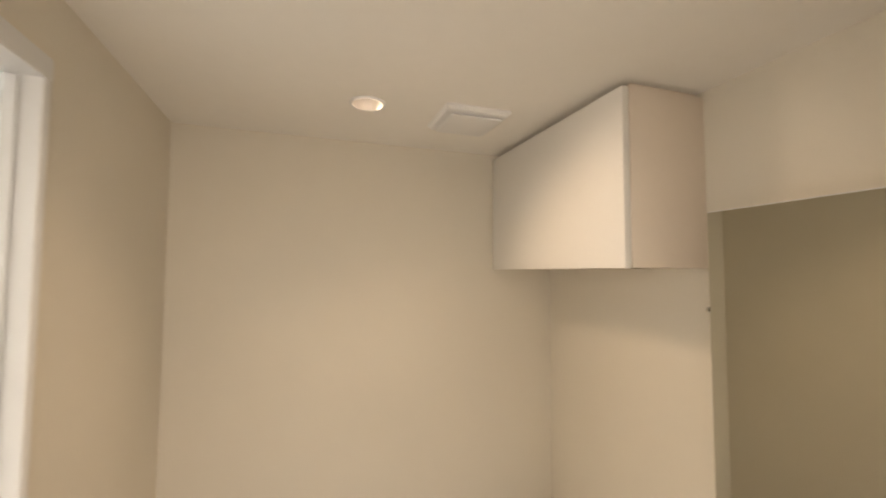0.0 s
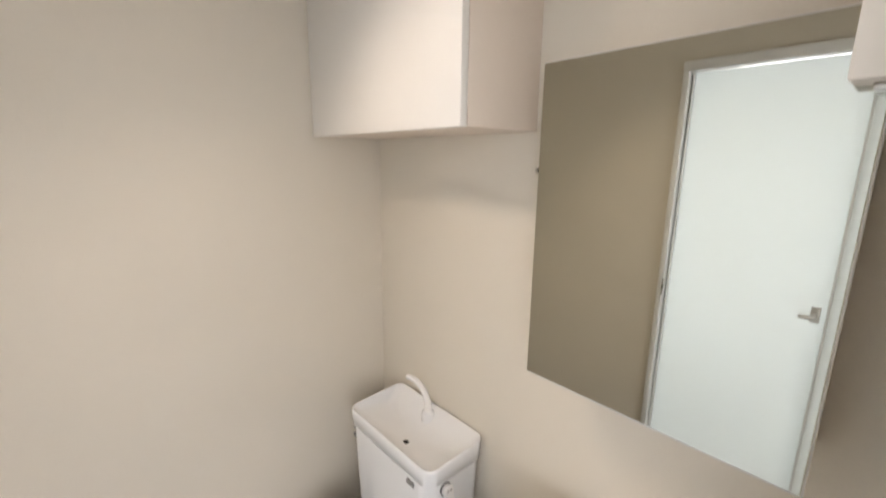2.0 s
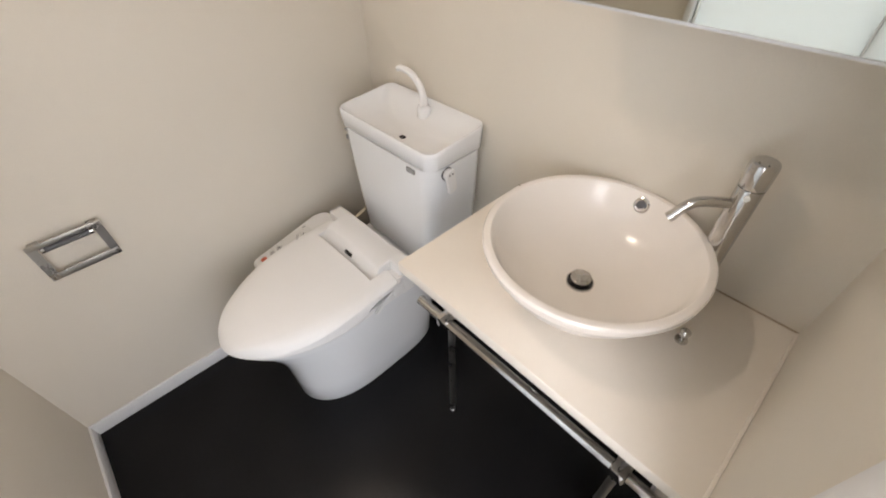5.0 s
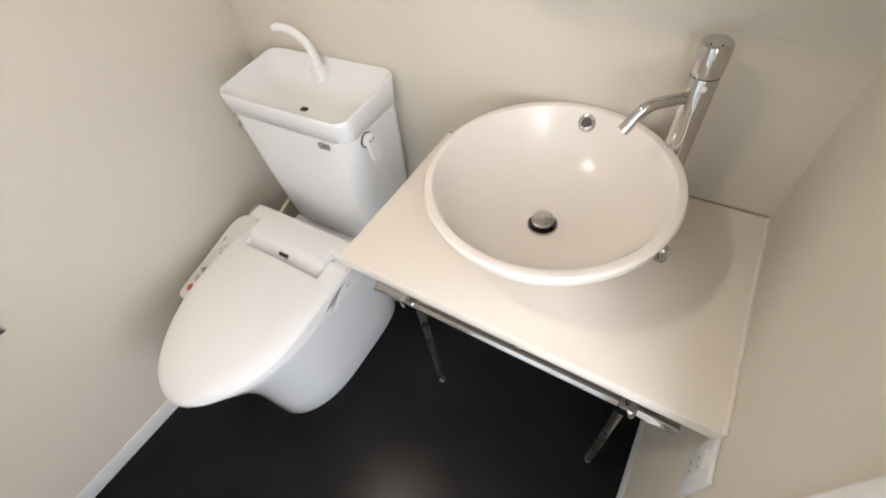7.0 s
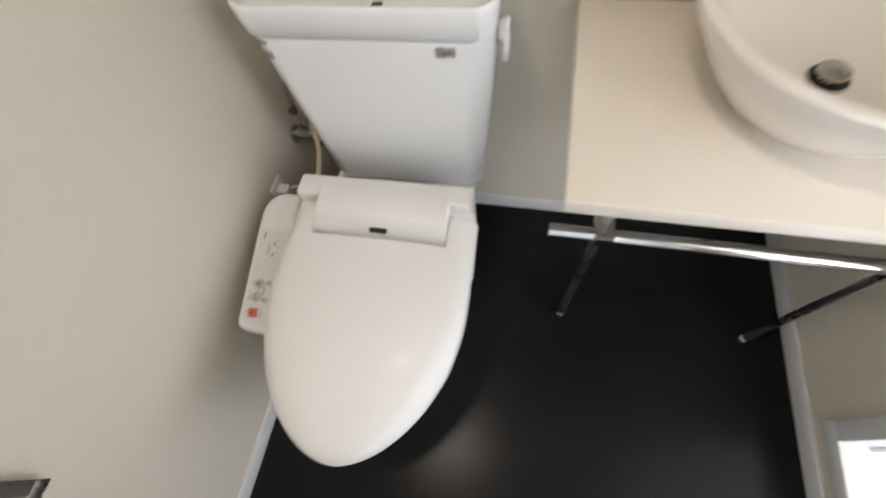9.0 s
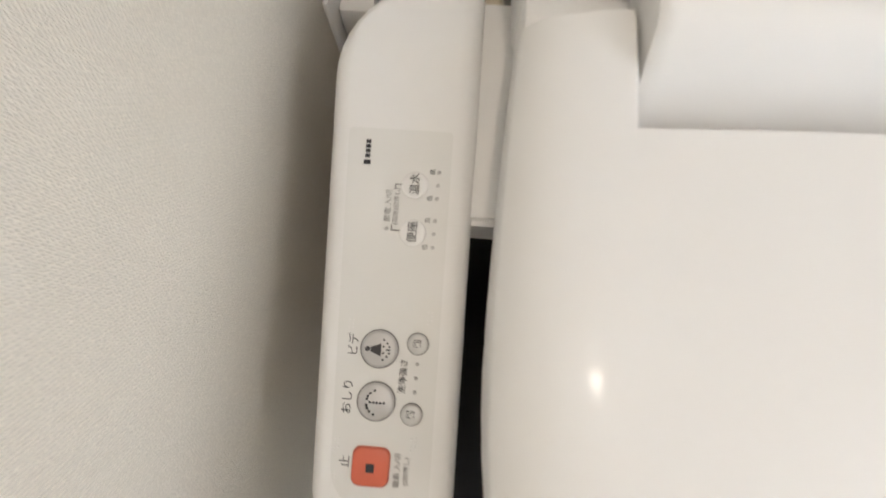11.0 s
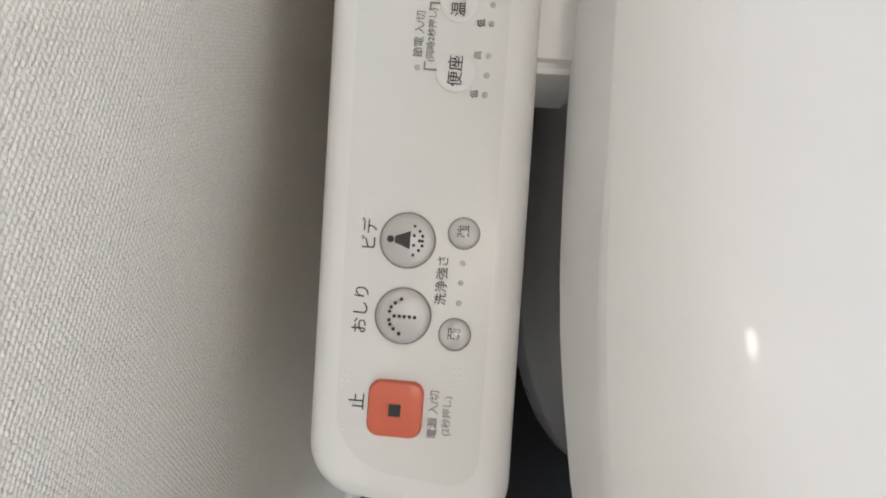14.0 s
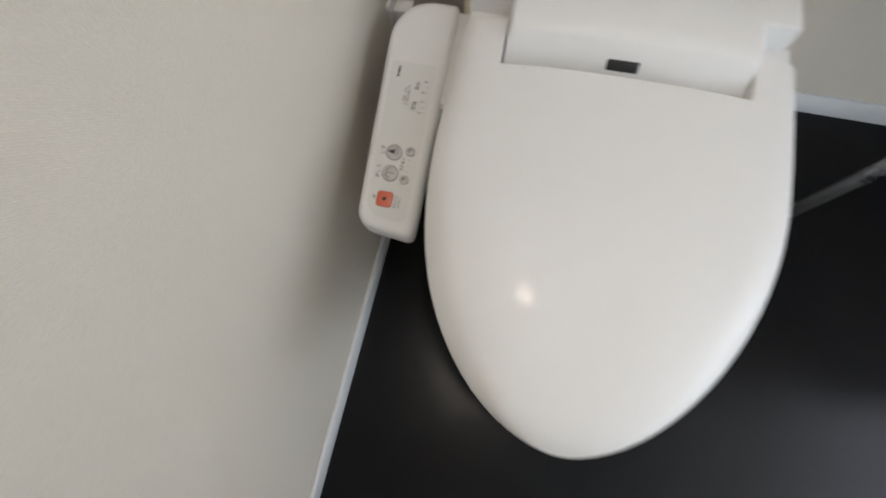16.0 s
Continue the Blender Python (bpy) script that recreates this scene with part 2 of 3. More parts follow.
tagged(link_mesh("floor", box(0, W, D, 0, -0.06, 0.0), FLOOR, False), "matt black sheet vinyl floor with fine grain", "floor", kind="structure")

cb = bmesh.new()
n = 40
hole_c, hole_r = (0.336, -0.765), 0.040
inner = [cb.verts.new((hole_c[0] + hole_r * math.cos(2 * math.pi * i / n), hole_c[1] + hole_r * math.sin(2 * math.pi * i / n), H)) for i in range(n)]
outer = []
for i in range(n):
    a = 2 * math.pi * i / n
    s = min(0.2 / max(abs(math.cos(a)), 1e-6), 0.2 / max(abs(math.sin(a)), 1e-6))
    outer.append(cb.verts.new((hole_c[0] + s * math.cos(a), hole_c[1] + s * math.sin(a), H)))
for i in range(n):
    cb.faces.new((inner[i], inner[(i + 1) % n], outer[(i + 1) % n], outer[i]))
hx0, hx1, hy0, hy1 = hole_c[0] - 0.2, hole_c[0] + 0.2, hole_c[1] - 0.2, hole_c[1] + 0.2
for x0, x1, y0, y1 in ((0, W, hy1, 0), (0, W, D, hy0), (0, hx0, hy0, hy1), (hx1, W, hy0, hy1)):
    cb.faces.new([cb.verts.new((x, y, H)) for x, y in ((x0, y0), (x1, y0), (x1, y1), (x0, y1))])
for x0, x1, y0, y1 in ((0, W, hy1, 0), (0, W, D, hy0), (0, hx0, hy0, hy1), (hx1, W, hy0, hy1)):
    box(x0, x1, y0, y1, H + 0.002, H + 0.06, bm=cb)
tagged(link_mesh("ceiling", cb, CEIL, False), "pale cream papered ceiling", "ceiling", kind="structure")


def skirting(name, m):
    return tagged(link_mesh(name, m, TRIM), "low white painted skirting board", "baseboard", kind="structure")


SK, SKT = 0.058, 0.008
skirting("baseboard_west", box(0, SKT, D, 0, 0, SK, 0.0025))
skirting("baseboard_north", box(SKT, W - SKT, -SKT, 0, 0, SK, 0.0025))
skirting("baseboard_east", box(W - SKT, W, D, 0, 0, SK, 0.0025))
skirting("baseboard_south", box(SKT, W - SKT, D, D + SKT, 0, SK, 0.0025))

# doorway lining in the east wall, with a raised sill
dj = thing("door_1", "white painted door frame with raised sill, open to hall", "door frame", kind="structure")
fx0, fx1 = W - 0.012, W + T + 0.012
part("jamb", box(fx0, fx1, DN, DN + 0.045, HZ - 0.02, 2.075, 0.003), TRIM, dj)
part("jamb", box(fx0, fx1, DS - 0.045, DS, HZ - 0.02, 2.075, 0.003), TRIM, dj)
part("head", box(fx0 - 0.001, fx1 + 0.001, DS - 0.045, DN + 0.045, 2.03, 2.077, 0.003), TRIM, dj)
part("sill", box(fx0 - 0.001, fx1 + 0.001, DS - 0.046, DN + 0.046, HZ - 0.03, HZ + 0.012, 0.003), TRIM, dj)
part("stop", box(W + 0.05, W + 0.065, DN - 0.010, DN, HZ + 0.012, 2.03, 0.002), TRIM, dj)
part("stop", box(W + 0.05, W + 0.065, DS, DS + 0.010, HZ + 0.012, 2.03, 0.002), TRIM, dj)

# white door in the south wall
sd = thing("door_2", "closed white door with chrome lever, leaf lit from behind", "door", kind="structure")
part("jamb", box(SX0 - 0.022, SX0, D - T - 0.005, D + 0.014, 0.12, SZ1 + 0.035, 0.003), TRIM, sd)
part("jamb", box(SX1, SX1 + 0.007, D - T - 0.005, D - 0.004, 0.12, SZ1 + 0.035, 0.003), TRIM, sd)
part("bright_strip", box(SX1 + 0.007, SX1 + 0.10, D - 0.012, D - 0.004, 0.16, SZ1), BACKLIT, sd, "narrow strip made bright by the added lamp behind it")
part("head", box(SX0 - 0.023, SX1 + 0.101, D - T - 0.006, D + 0.015, SZ1, SZ1 + 0.036, 0.003), TRIM, sd)
part("sill", box(SX0 - 0.023, SX1 + 0.101, D - T - 0.006, D + 0.015, 0.10, 0.16, 0.003), LAMINATE, sd)
part("stile", box(SX0 + 0.004, SX0 + 0.010, D - 0.05, D - 0.012, 0.165, SZ1 - 0.004, 0.003), TRIM, sd)
part("leaf", box(SX0 + 0.010, SX1 - 0.0005, D - 0.034, D - 0.028, 0.165, SZ1 - 0.004), BACKLIT, sd, "white door leaf, made translucent to glow from behind")
hb = box(SX1 - 0.042, SX1 - 0.016, D - 0.030, D - 0.012, 1.145, 1.200, 0.003)
hl = part("door_handle", hb, STEELB, sd, "chrome lever handle")
part("lever", tube(arc([(SX1 - 0.029, D - 0.014, 1.172), (SX1 - 0.029, D + 0.018, 1.172), (SX1 - 0.038, D + 0.028, 1.172), (SX1 - 0.066, D + 0.028, 1.170)], 5), 0.007, 12), STEELB, hl)
part("strike_plate", box(SX0 - 0.004, SX0 + 0.003, D + 0.004, D + 0.0165, 1.13, 1.20, 0.001), STEEL, sd)

# plain rooms that close the place: hall beyond the doorway, unseen lamp space behind the white door
hall = box(W + T, 2.7, -2.6, 0.9, HZ - 0.06, HZ)
tagged(link_mesh("floor_hall", hall, CARPET, False), "grey-brown speckled hall carpet", "floor", kind="structure")
hw = box(W + T, 2.8, 0.9, 1.0, HZ, 2.5)
for x0, x1, z0, z1 in ((W + T, 1.53, HZ, 2.5), (2.7, 2.8, HZ, 2.5), (1.53, 2.7, HZ, 0.65), (1.53, 2.7, 2.32, 2.5)):
    box(x0, x1, -2.7, -2.6, z0, z1, bm=hw)
box(2.7, 2.8, -2.6, -1.97, HZ, 2.5, bm=hw)
box(2.7, 2.8, -0.03, 0.9, HZ, 2.5, bm=hw)
box(2.7, 2.8, -1.97, -0.03, HZ, 0.38, bm=hw)
box(2.7, 2.8, -1.97, -0.03, 2.32, 2.5, bm=hw)
box(W + T, W + T + 0.01, T, 0.9, HZ, 2.5, bm=hw)
box(W + T, W + T + 0.01, -2.6, D - T, HZ, 2.5, bm=hw)
box(W + T, W + T + 0.01, D - T, T, H + 0.05, 2.5, bm=hw)
wall("wall_hall", hw, "plain off-white hall wall", HALLWALL)
tagged(link_mesh("ceiling_hall", box(W + T, 2.8, -2.7, 1.0, 2.5, 2.56), CEIL, False), "plain white hall ceiling", "ceiling", kind="structure")
sw = box(-T, W + T, -2.85, -2.75, -0.05, 0.9)
box(-T, W + T, -2.85, -2.75, 2.0, 2.3, bm=sw)
box(-T, 0.4, -2.85, -2.75, 0.9, 2.0, bm=sw)
box(W + 0.05, W + T, -2.85, -2.75, 0.9, 2.0, bm=sw)
box(-T, 0, -2.75, D - T, -0.05, 2.3, bm=sw)
box(W, W + T, -2.75, D - T, -0.05, 2.3, bm=sw)
wall("wall_behind_door", sw, "plain unseen white wall closing the space behind the door", HALLWALL)
tagged(link_mesh("floor_behind_door", box(0, W, -2.75, D - T, 0.0, 0.10), TRIM, False), "plain unseen pale floor behind the white door", "floor", kind="structure")
tagged(link_mesh("ceiling_behind_door", box(-T, W + T, -2.85, D - T, 2.3, 2.36), CEIL, False), "plain unseen white ceiling behind the white door", "ceiling", kind="structure")

# ---- ceiling fittings ----
dl = thing("downlight", "recessed round ceiling downlight with pale metal rim", "ceiling light", pose(hole_c[0], hole_c[1], H))
part("rim", lathe([(0.0390, 0.004), (0.0390, -0.004), (0.043, -0.005), (0.047, -0.003), (0.048, 0.0)], (0, 0), 40, caps=(False, False)), TRIM, dl)
part("reflector", lathe([(0.0388, -0.002), (0.038, 0.02), (0.034, 0.055), (0.027, 0.075), (0.0005, 0.08)], (0, 0), 40, caps=(False, False)), GREYP, dl, "pale grey reflector")

vent = thing("ceiling_vent", "square white plastic ventilation grille in the ceiling", "vent", pose(0.320, -0.475, H))
vb = loft([round_rect(-a, a, -a, a, z, r) for a, z, r in ((0.094, 0, 0.008), (0.094, -0.006, 0.008), (0.088, -0.013, 0.012), (0.070, -0.016, 0.01))])
part("cover", vb, PLASTIC, vent)
part("louvre_plate", loft([round_rect(-a, a, -a, a, z, r) for a, z, r in ((0.040, -0.014, 0.008), (0.040, -0.019, 0.008), (0.074, -0.0195, 0.010), (0.074, -0.0225, 0.010), (0.070, -0.0240, 0.010))]), PLASTIC, vent, "flat white centre plate")

# ---- cabinet above the toilet ----
CX, CY, CZ0, CZ1 = 0.677, -0.246, 1.742, 2.158
cab = thing("wall_cabinet", "off-white laminate wall cabinet with peach side above toilet", "cabinet")
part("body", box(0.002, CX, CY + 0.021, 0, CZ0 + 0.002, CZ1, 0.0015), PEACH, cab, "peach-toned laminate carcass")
part("door", box(0.004, CX + 0.001, CY, CY + 0.019, CZ0, CZ1 - 0.004, 0.002), LAMINATE, cab, "flat off-white door")
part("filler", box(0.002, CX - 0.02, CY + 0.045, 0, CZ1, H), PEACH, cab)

# small box beside the mirror
ub = thing("wall_box", "small cream box fixture in the corner beside mirror", "wall box")
part("body", box(1.221, W, -0.20, 0, 1.765, 1.978, 0.003), LAMINATE, ub)
cat = part("catch", box(1.240, 1.275, -0.175, -0.140, 1.757, 1.765, 0.002), STEEL, ub, "small metal catch")
part("stud", lathe([(0.006, 1.759), (0.007, 1.751), (0.004, 1.745), (0.0004, 1.744)], (1.257, -0.158), 16, caps=(True, False)), BRASS, cat, "brass stud")

# ---- mirror ----
mi = thing("mirror_cabinet", "white mirror cabinet with one large frameless mirror front", "mirror", pose(0.8035, -0.151, 0) @ pose(0, 0, 0, 0, 0, 0.8) @ pose(-0.8035, 0.151, 0))
part("case", box(0.812, 1.248, -0.131, -0.012, 1.248, 1.848, 0.002), TRIM, mi, "white cabinet case")
part("backing", box(0.7965, 1.2550, -0.146, -0.1315, 1.2350, 1.855, 0.001), TRIM, mi, "white mirror backing")
part("glass", box(0.7990, 1.2525, -0.151, -0.1462, 1.2405, 1.8525, 0.0008, 1), MIRROR, mi, "silvered glass")
part("catch", box(0.7925, 0.7980, -0.152, -0.143, 1.655, 1.665, 0.001), CHROME, mi)

# ---- counter and basin ----
CT = 0.728
ct = thing("counter", "cream wall-mounted counter top on chrome legs", "counter")
part("slab", box(0.679, W - 0.0003, -0.436, -0.0015, CT - 0.030, CT, 0.002), COUNTER, ct)
part("wall_bead", box(W - 0.006, W, -0.436, -0.004, CT - 0.004, CT + 0.003, 0.0015), COUNTER, ct)
part("sealant", box(0.681, W - 0.002, -0.004, -0.0005, CT, CT + 0.003, 0.001), SEAL, ct, "thin brownish sealant line")
for x in (0.772, 1.268):
    leg = part("leg", tube([(x, -0.355, 0.004), (x, -0.355, CT - 0.030)], 0.0098, 16), STEEL, ct, "chrome tube leg")
    part("foot", lathe([(0.015, 0.0), (0.015, 0.004), (0.0115, 0.010), (0.0098, 0.012)], (x, -0.355), 20), CHROME, leg)
    part("flange", lathe([(0.0125, CT - 0.040), (0.024, CT - 0.036), (0.024, CT - 0.030)], (x, -0.355), 20), CHROME, leg)
for x in (0.772, 1.268):
    part("side_bar", tube([(x, -0.355, 0.540), (x, -0.0005, 0.540)], 0.0125, 18), CHROME, ct, "chrome bar back to the wall")
rail = part("towel_rail", tube([(0.678, -0.378, 0.538), (1.352, -0.378, 0.538)], 0.0125, 18), CHROME, ct, "polished chrome towel rail")
for x in (0.772, 1.268):
    part("clamp", box(x - 0.017, x + 0.017, -0.395, -0.338, 0.520, 0.556, 0.006), CHROME, rail)
for x in (0.678, 1.352):
    part("end_cap", tube([(x - 0.003, -0.378, 0.538), (x + 0.003, -0.378, 0.538)], 0.0135, 18), CHROME, rail)

BX, BY, RZ = 1.016, -0.209, 0.881
basin = thing("basin", "round cream china vessel basin standing on the counter", "wash basin")
prof = [(0.0, CT + 0.0005), (0.105, CT + 0.0005), (0.113, CT + 0.004), (0.128, CT + 0.016), (0.160, CT + 0.055), (0.188, CT + 0.096), (0.203, CT + 0.122),
        (0.2095, CT + 0.132), (0.2120, RZ - 0.006), (0.2095, RZ - 0.001), (0.2035, RZ + 0.001), (0.1965, RZ - 0.001), (0.1925, RZ - 0.007), (0.186, RZ - 0.022),
        (0.170, RZ - 0.054), (0.142, RZ - 0.084), (0.103, RZ - 0.107), (0.060, RZ - 0.119), (0.033, RZ - 0.1225), (0.0, RZ - 0.123)]
part("bowl", lathe([(max(r, 0.0004), z) for r, z in prof], (BX, BY), 72), BOWL, basin)
dr = part("drain", lathe([(0.0285, RZ - 0.1235), (0.0285, RZ - 0.1195), (0.0275, RZ - 0.1180), (0.0260, RZ - 0.1185), (0.0250, RZ - 0.124)], (BX, BY - 0.006), 36, caps=(False, False)), CHROME, basin, "chrome drain ring")
part("dark_gap", lathe([(0.0255, RZ - 0.1225), (0.0255, RZ - 0.1205), (0.001, RZ - 0.1205)], (BX, BY - 0.006), 30), BLACK, dr)
part("stopper", lathe([(0.012, RZ - 0.121), (0.0125, RZ - 0.112), (0.0212, RZ - 0.109), (0.0212, RZ - 0.106), (0.0190, RZ - 0.1045), (0.0004, RZ - 0.104)], (BX, BY - 0.006), 32, caps=(True, False)), STEEL, dr)
ov = lathe([(0.0105, 0.0005), (0.0105, 0.003), (0.0135, 0.0044), (0.0165, 0.003), (0.017, 0.0)], (0, 0), 28, caps=(False, False))
om = pose(BX + 0.003, BY + 0.1855, RZ - 0.024, 68, 0, 0)
bmesh.ops.transform(ov, matrix=om, verts=ov.verts)
ovp = part("overflow", ov, CHROME, basin, "chrome overflow ring")
og = lathe([(0.0108, 0.0), (0.0108, 0.0012), (0.0003, 0.0012)], (0, 0), 24)
bmesh.ops.transform(og, matrix=om, verts=og.verts)
part("opening", og, RUBBER, ovp)

TX, TY = 1.182, -0.055
tap = thing("tap", "tall polished chrome mixer tap behind the basin", "tap")
part("body", lathe([(0.028, CT), (0.028, CT + 0.005), (0.0225, CT + 0.009), (0.0212, CT + 0.06), (0.0212, CT + 0.274), (0.0205, CT + 0.276)], (TX, TY), 36), CHROME, tap)
cap = part("lever_cap", lathe([(0.0205, CT + 0.277), (0.0215, CT + 0.279), (0.0222, CT + 0.284), (0.0226, CT + 0.316), (0.0210, CT + 0.322), (0.0180, CT + 0.3245), (0.0005, CT + 0.325)], (TX, TY), 36), CHROME, tap)
part("seam", lathe([(0.0207, CT + 0.2755), (0.0207, CT + 0.2775)], (TX, TY), 36), BLACK, tap)
part("indicator", lathe([(0.0052, 0), (0.0052, 0.003), (0.0035, 0.004), (0.0003, 0.004)], (0, 0), 16), PEARL, tap, "small white temperature dot").matrix_local = pose(TX + 0.004, TY - 0.0196, CT + 0.264, 90, 0, 12)
for dx in (-0.007, 0.007):
    part("grub_hole", lathe([(0.0012, CT + 0.3246), (0.0012, CT + 0.3254), (0.0002, CT + 0.3254)], (TX + dx, TY - 0.013), 10), BLACK, cap)
part("spout", tube(arc([(TX - 0.008, TY - 0.007, CT + 0.240), (TX - 0.036, TY - 0.031, CT + 0.242), (TX - 0.056, TY - 0.048, CT + 0.239), (TX - 0.068, TY - 0.058, CT + 0.227), (TX - 0.078, TY - 0.067, CT + 0.209)], 6), 0.0092, 18), CHROME, tap)
part("aerator", tube([(TX - 0.077, TY - 0.066, CT + 0.210), (TX - 0.082, TY - 0.070, CT + 0.203)], 0.0098, 18), CHROME, tap)
pl = thing("plug_lever", "small chrome pop-up waste knob on the counter", "knob", pose(1.223, -0.175, CT))
part("collar", lathe([(0.012, 0), (0.012, 0.003), (0.008, 0.005)], (0, 0), 24), CHROME, pl)
part("knob", lathe([(0.004, 0.005), (0.004, 0.016), (0.009, 0.019), (0.010, 0.026), (0.007, 0.030), (0.0004, 0.031)], (0, 0), 24), CHROME, pl)
tr = thing("waste_pipe", "chrome waste pipe under the counter", "pipe")
part("trap", tube(arc([(BX, BY, CT - 0.03), (BX, BY, 0.52), (BX, BY + 0.05, 0.46), (BX, BY + 0.10, 0.50), (BX, -0.01, 0.53), (BX, 0.0, 0.53)], 6), 0.016, 14), CHROME, tr)
part("nut", lathe([(0.022, 0.60), (0.022, 0.63)], (BX, BY), 8), CHROME, tr)

# ---- socket on the east wall, below the counter ----
so = thing("wall_socket", "white electric socket plate on wall below counter", "socket")
part("plate", box(W - 0.007, W, -0.500, -0.428, 0.590, 0.712, 0.003), PLASTIC, so)
part("insert", box(W - 0.010, W - 0.0065, -0.479, -0.449, 0.611, 0.691, 0.002), SILL, so)
for z in (0.634, 0.668):
    for y in (-0.4575, -0.4705):
        part("slot", box(W - 0.0106, W - 0.0095, y - 0.001, y + 0.001, z - 0.004, z + 0.004), GREYINK, so)

# ---- paper holder on the west wall ----
ph = thing("paper_holder", "satin chrome rectangular frame paper holder, empty", "paper holder")
y0, y1, z0, z1, b = -1.070, -0.907, 0.628, 0.742, 0.020
fr = box(0.022, 0.026, y0, y1, z0, z0 + b, 0.001)
box(0.022, 0.026, y0, y1, z1 - b * 0.7, z1, 0.001, bm=fr)
box(0.0222, 0.0258, y0, y0 + b, z0 + b, z1 - b * 0.7, bm=fr)
box(0.0222, 0.0258, y1 - b, y1, z0 + b, z1 - b * 0.7, bm=fr)
part("frame", fr, STEEL, ph)
part("arm", box(0.0, 0.022, y1 - 0.030, y1 - 0.006, z1 - 0.018, z1 - 0.003, 0.002), STEEL, ph)
part("arm", box(0.0, 0.022, y0 + 0.006, y0 + 0.030, z1 - 0.018, z1 - 0.003, 0.002), STEEL, ph)
part("roller", tube([(0.0155, y0 + 0.026, z1 - 0.025), (0.0155, y1 - 0.026, z1 - 0.025)], 0.0085, 14), RUBBER, ph, "dark roller bar")
for y in (y0 + 0.028, y1 - 0.028):
    part("roller_end", tube([(0.0155, y - 0.004, z1 - 0.025), (0.0155, y + 0.004, z1 - 0.025)], 0.0092, 14), CHROME, ph)

# ---- toilet ----
SEAT_X, SEAT_TURN = 0.327, 1.0
SEAT = pose(SEAT_X, 0, 0, 0, 0, SEAT_TURN)


def seat_uv(x, y):
    """A place in the room, as across and along the seat."""
    c, s = math.cos(radians(SEAT_TURN)), math.sin(radians(SEAT_TURN))
    return c * (x - SEAT_X) + s * y, s * (x - SEAT_X) - c * y


TANK = pose(0.340, -0.006, 0, 0, 0, 1.0)
toilet = thing("toilet", "white glazed china toilet and cistern on black floor", "toilet", TANK)


def egg(back, front, half, z, n=56, flat=0.55, sq=2.35):
    """Outline of a pan: square-shouldered behind, rounded in front. y runs to minus."""
    mid = back + (front - back) * flat
    out = []
    for i in range(n):
        a = 2 * math.pi * i / n
        c, s = math.cos(a), math.sin(a)
        if s >= 0:
            e = 2 / 4.5
            out.append((half * math.copysign(abs(c) ** e, c), -(mid - (mid - back) * abs(s) ** e), z))
        else:
            e = 2 / sq
            out.append((half * math.copysign(abs(c) ** e, c), -(mid + (front - mid) * abs(s) ** e), z))
    return out


pan_ob = part("pan", loft([egg(0.16, 0.700, 0.155, 0.0, sq=2.4), egg(0.16, 0.704, 0.158, 0.008, sq=2.4), egg(0.15, 0.706, 0.160, 0.10, sq=2.35), egg(0.13, 0.714, 0.166, 0.20, sq=2.3),
                  egg(0.10, 0.738, 0.174, 0.28, sq=2.2), egg(0.06, 0.778, 0.178, 0.345, sq=2.15), egg(0.04, 0.803, 0.181, 0.372, sq=2.1), egg(0.04, 0.804, 0.181, 0.385, sq=2.1), egg(0.05, 0.796, 0.175, 0.390, sq=2.1)]), CHINA, toilet, "glazed white pan", angle=50)
pan_ob.matrix_local = TANK.inverted() @ SEAT

# bidet seat on the pan
seat = thing("bidet_seat", "white plastic bidet seat with closed lid and side control panel", "bidet seat", SEAT)
ring_of = lambda d, z: egg(0.36, 0.828 - d, 0.1925 - d, z, flat=0.36, sq=1.84)
part("seat_ring", loft([ring_of(0.012, 0.390), ring_of(0.004, 0.395), ring_of(0.0, 0.408), ring_of(0.002, 0.4175), ring_of(0.012, 0.4185)]), PLASTIC, seat, angle=50)


NOTCH0, NOTCH1, NOTCH_V, ARM_V, LID_TIP, LID_W = -0.1400, 0.1480, 0.418, 0.356, 0.838, 0.1990


def ease(v, v0, v1):
    k = min(max((v - v0) / (v1 - v0), 0), 1)
    return k * k * (3 - 2 * k)


def lid_half(v, side):
    """Half width of the lid: a little fuller towards the wall, straight along the other arm."""
    if side > 0:
        full, power = LID_W + 0.006, 1.72
    else:
        full, power = LID_W + 0.004 * ease(v, 0.56, 0.72) - 0.10 * max(0.53 - v, 0) ** 1.5, 1.86
    return full * max(1 - (max(v - 0.53, 0) / (LID_TIP - 0.53)) ** 2.0, 0) ** (1 / power)


def crown(x, v):
    """Height of the lid: gently domed, rolling over towards its rim."""
    z = 0.4945 - 0.24 * x * x - 0.20 * max(v - 0.50, 0) ** 2 - 0.045 * (v - 0.43)
    side = min(abs(x) / max(lid_half(v, x), 0.01), 1.0)
    nose = max((v - 0.53) / (LID_TIP - 0.53), 0)
    return z - (0.013 + 0.022 * ease(v, 0.45, 0.80)) * (1 - (1 - side ** (18 - 10 * ease(v, 0.45, 0.75))) * (1 - nose ** 14))


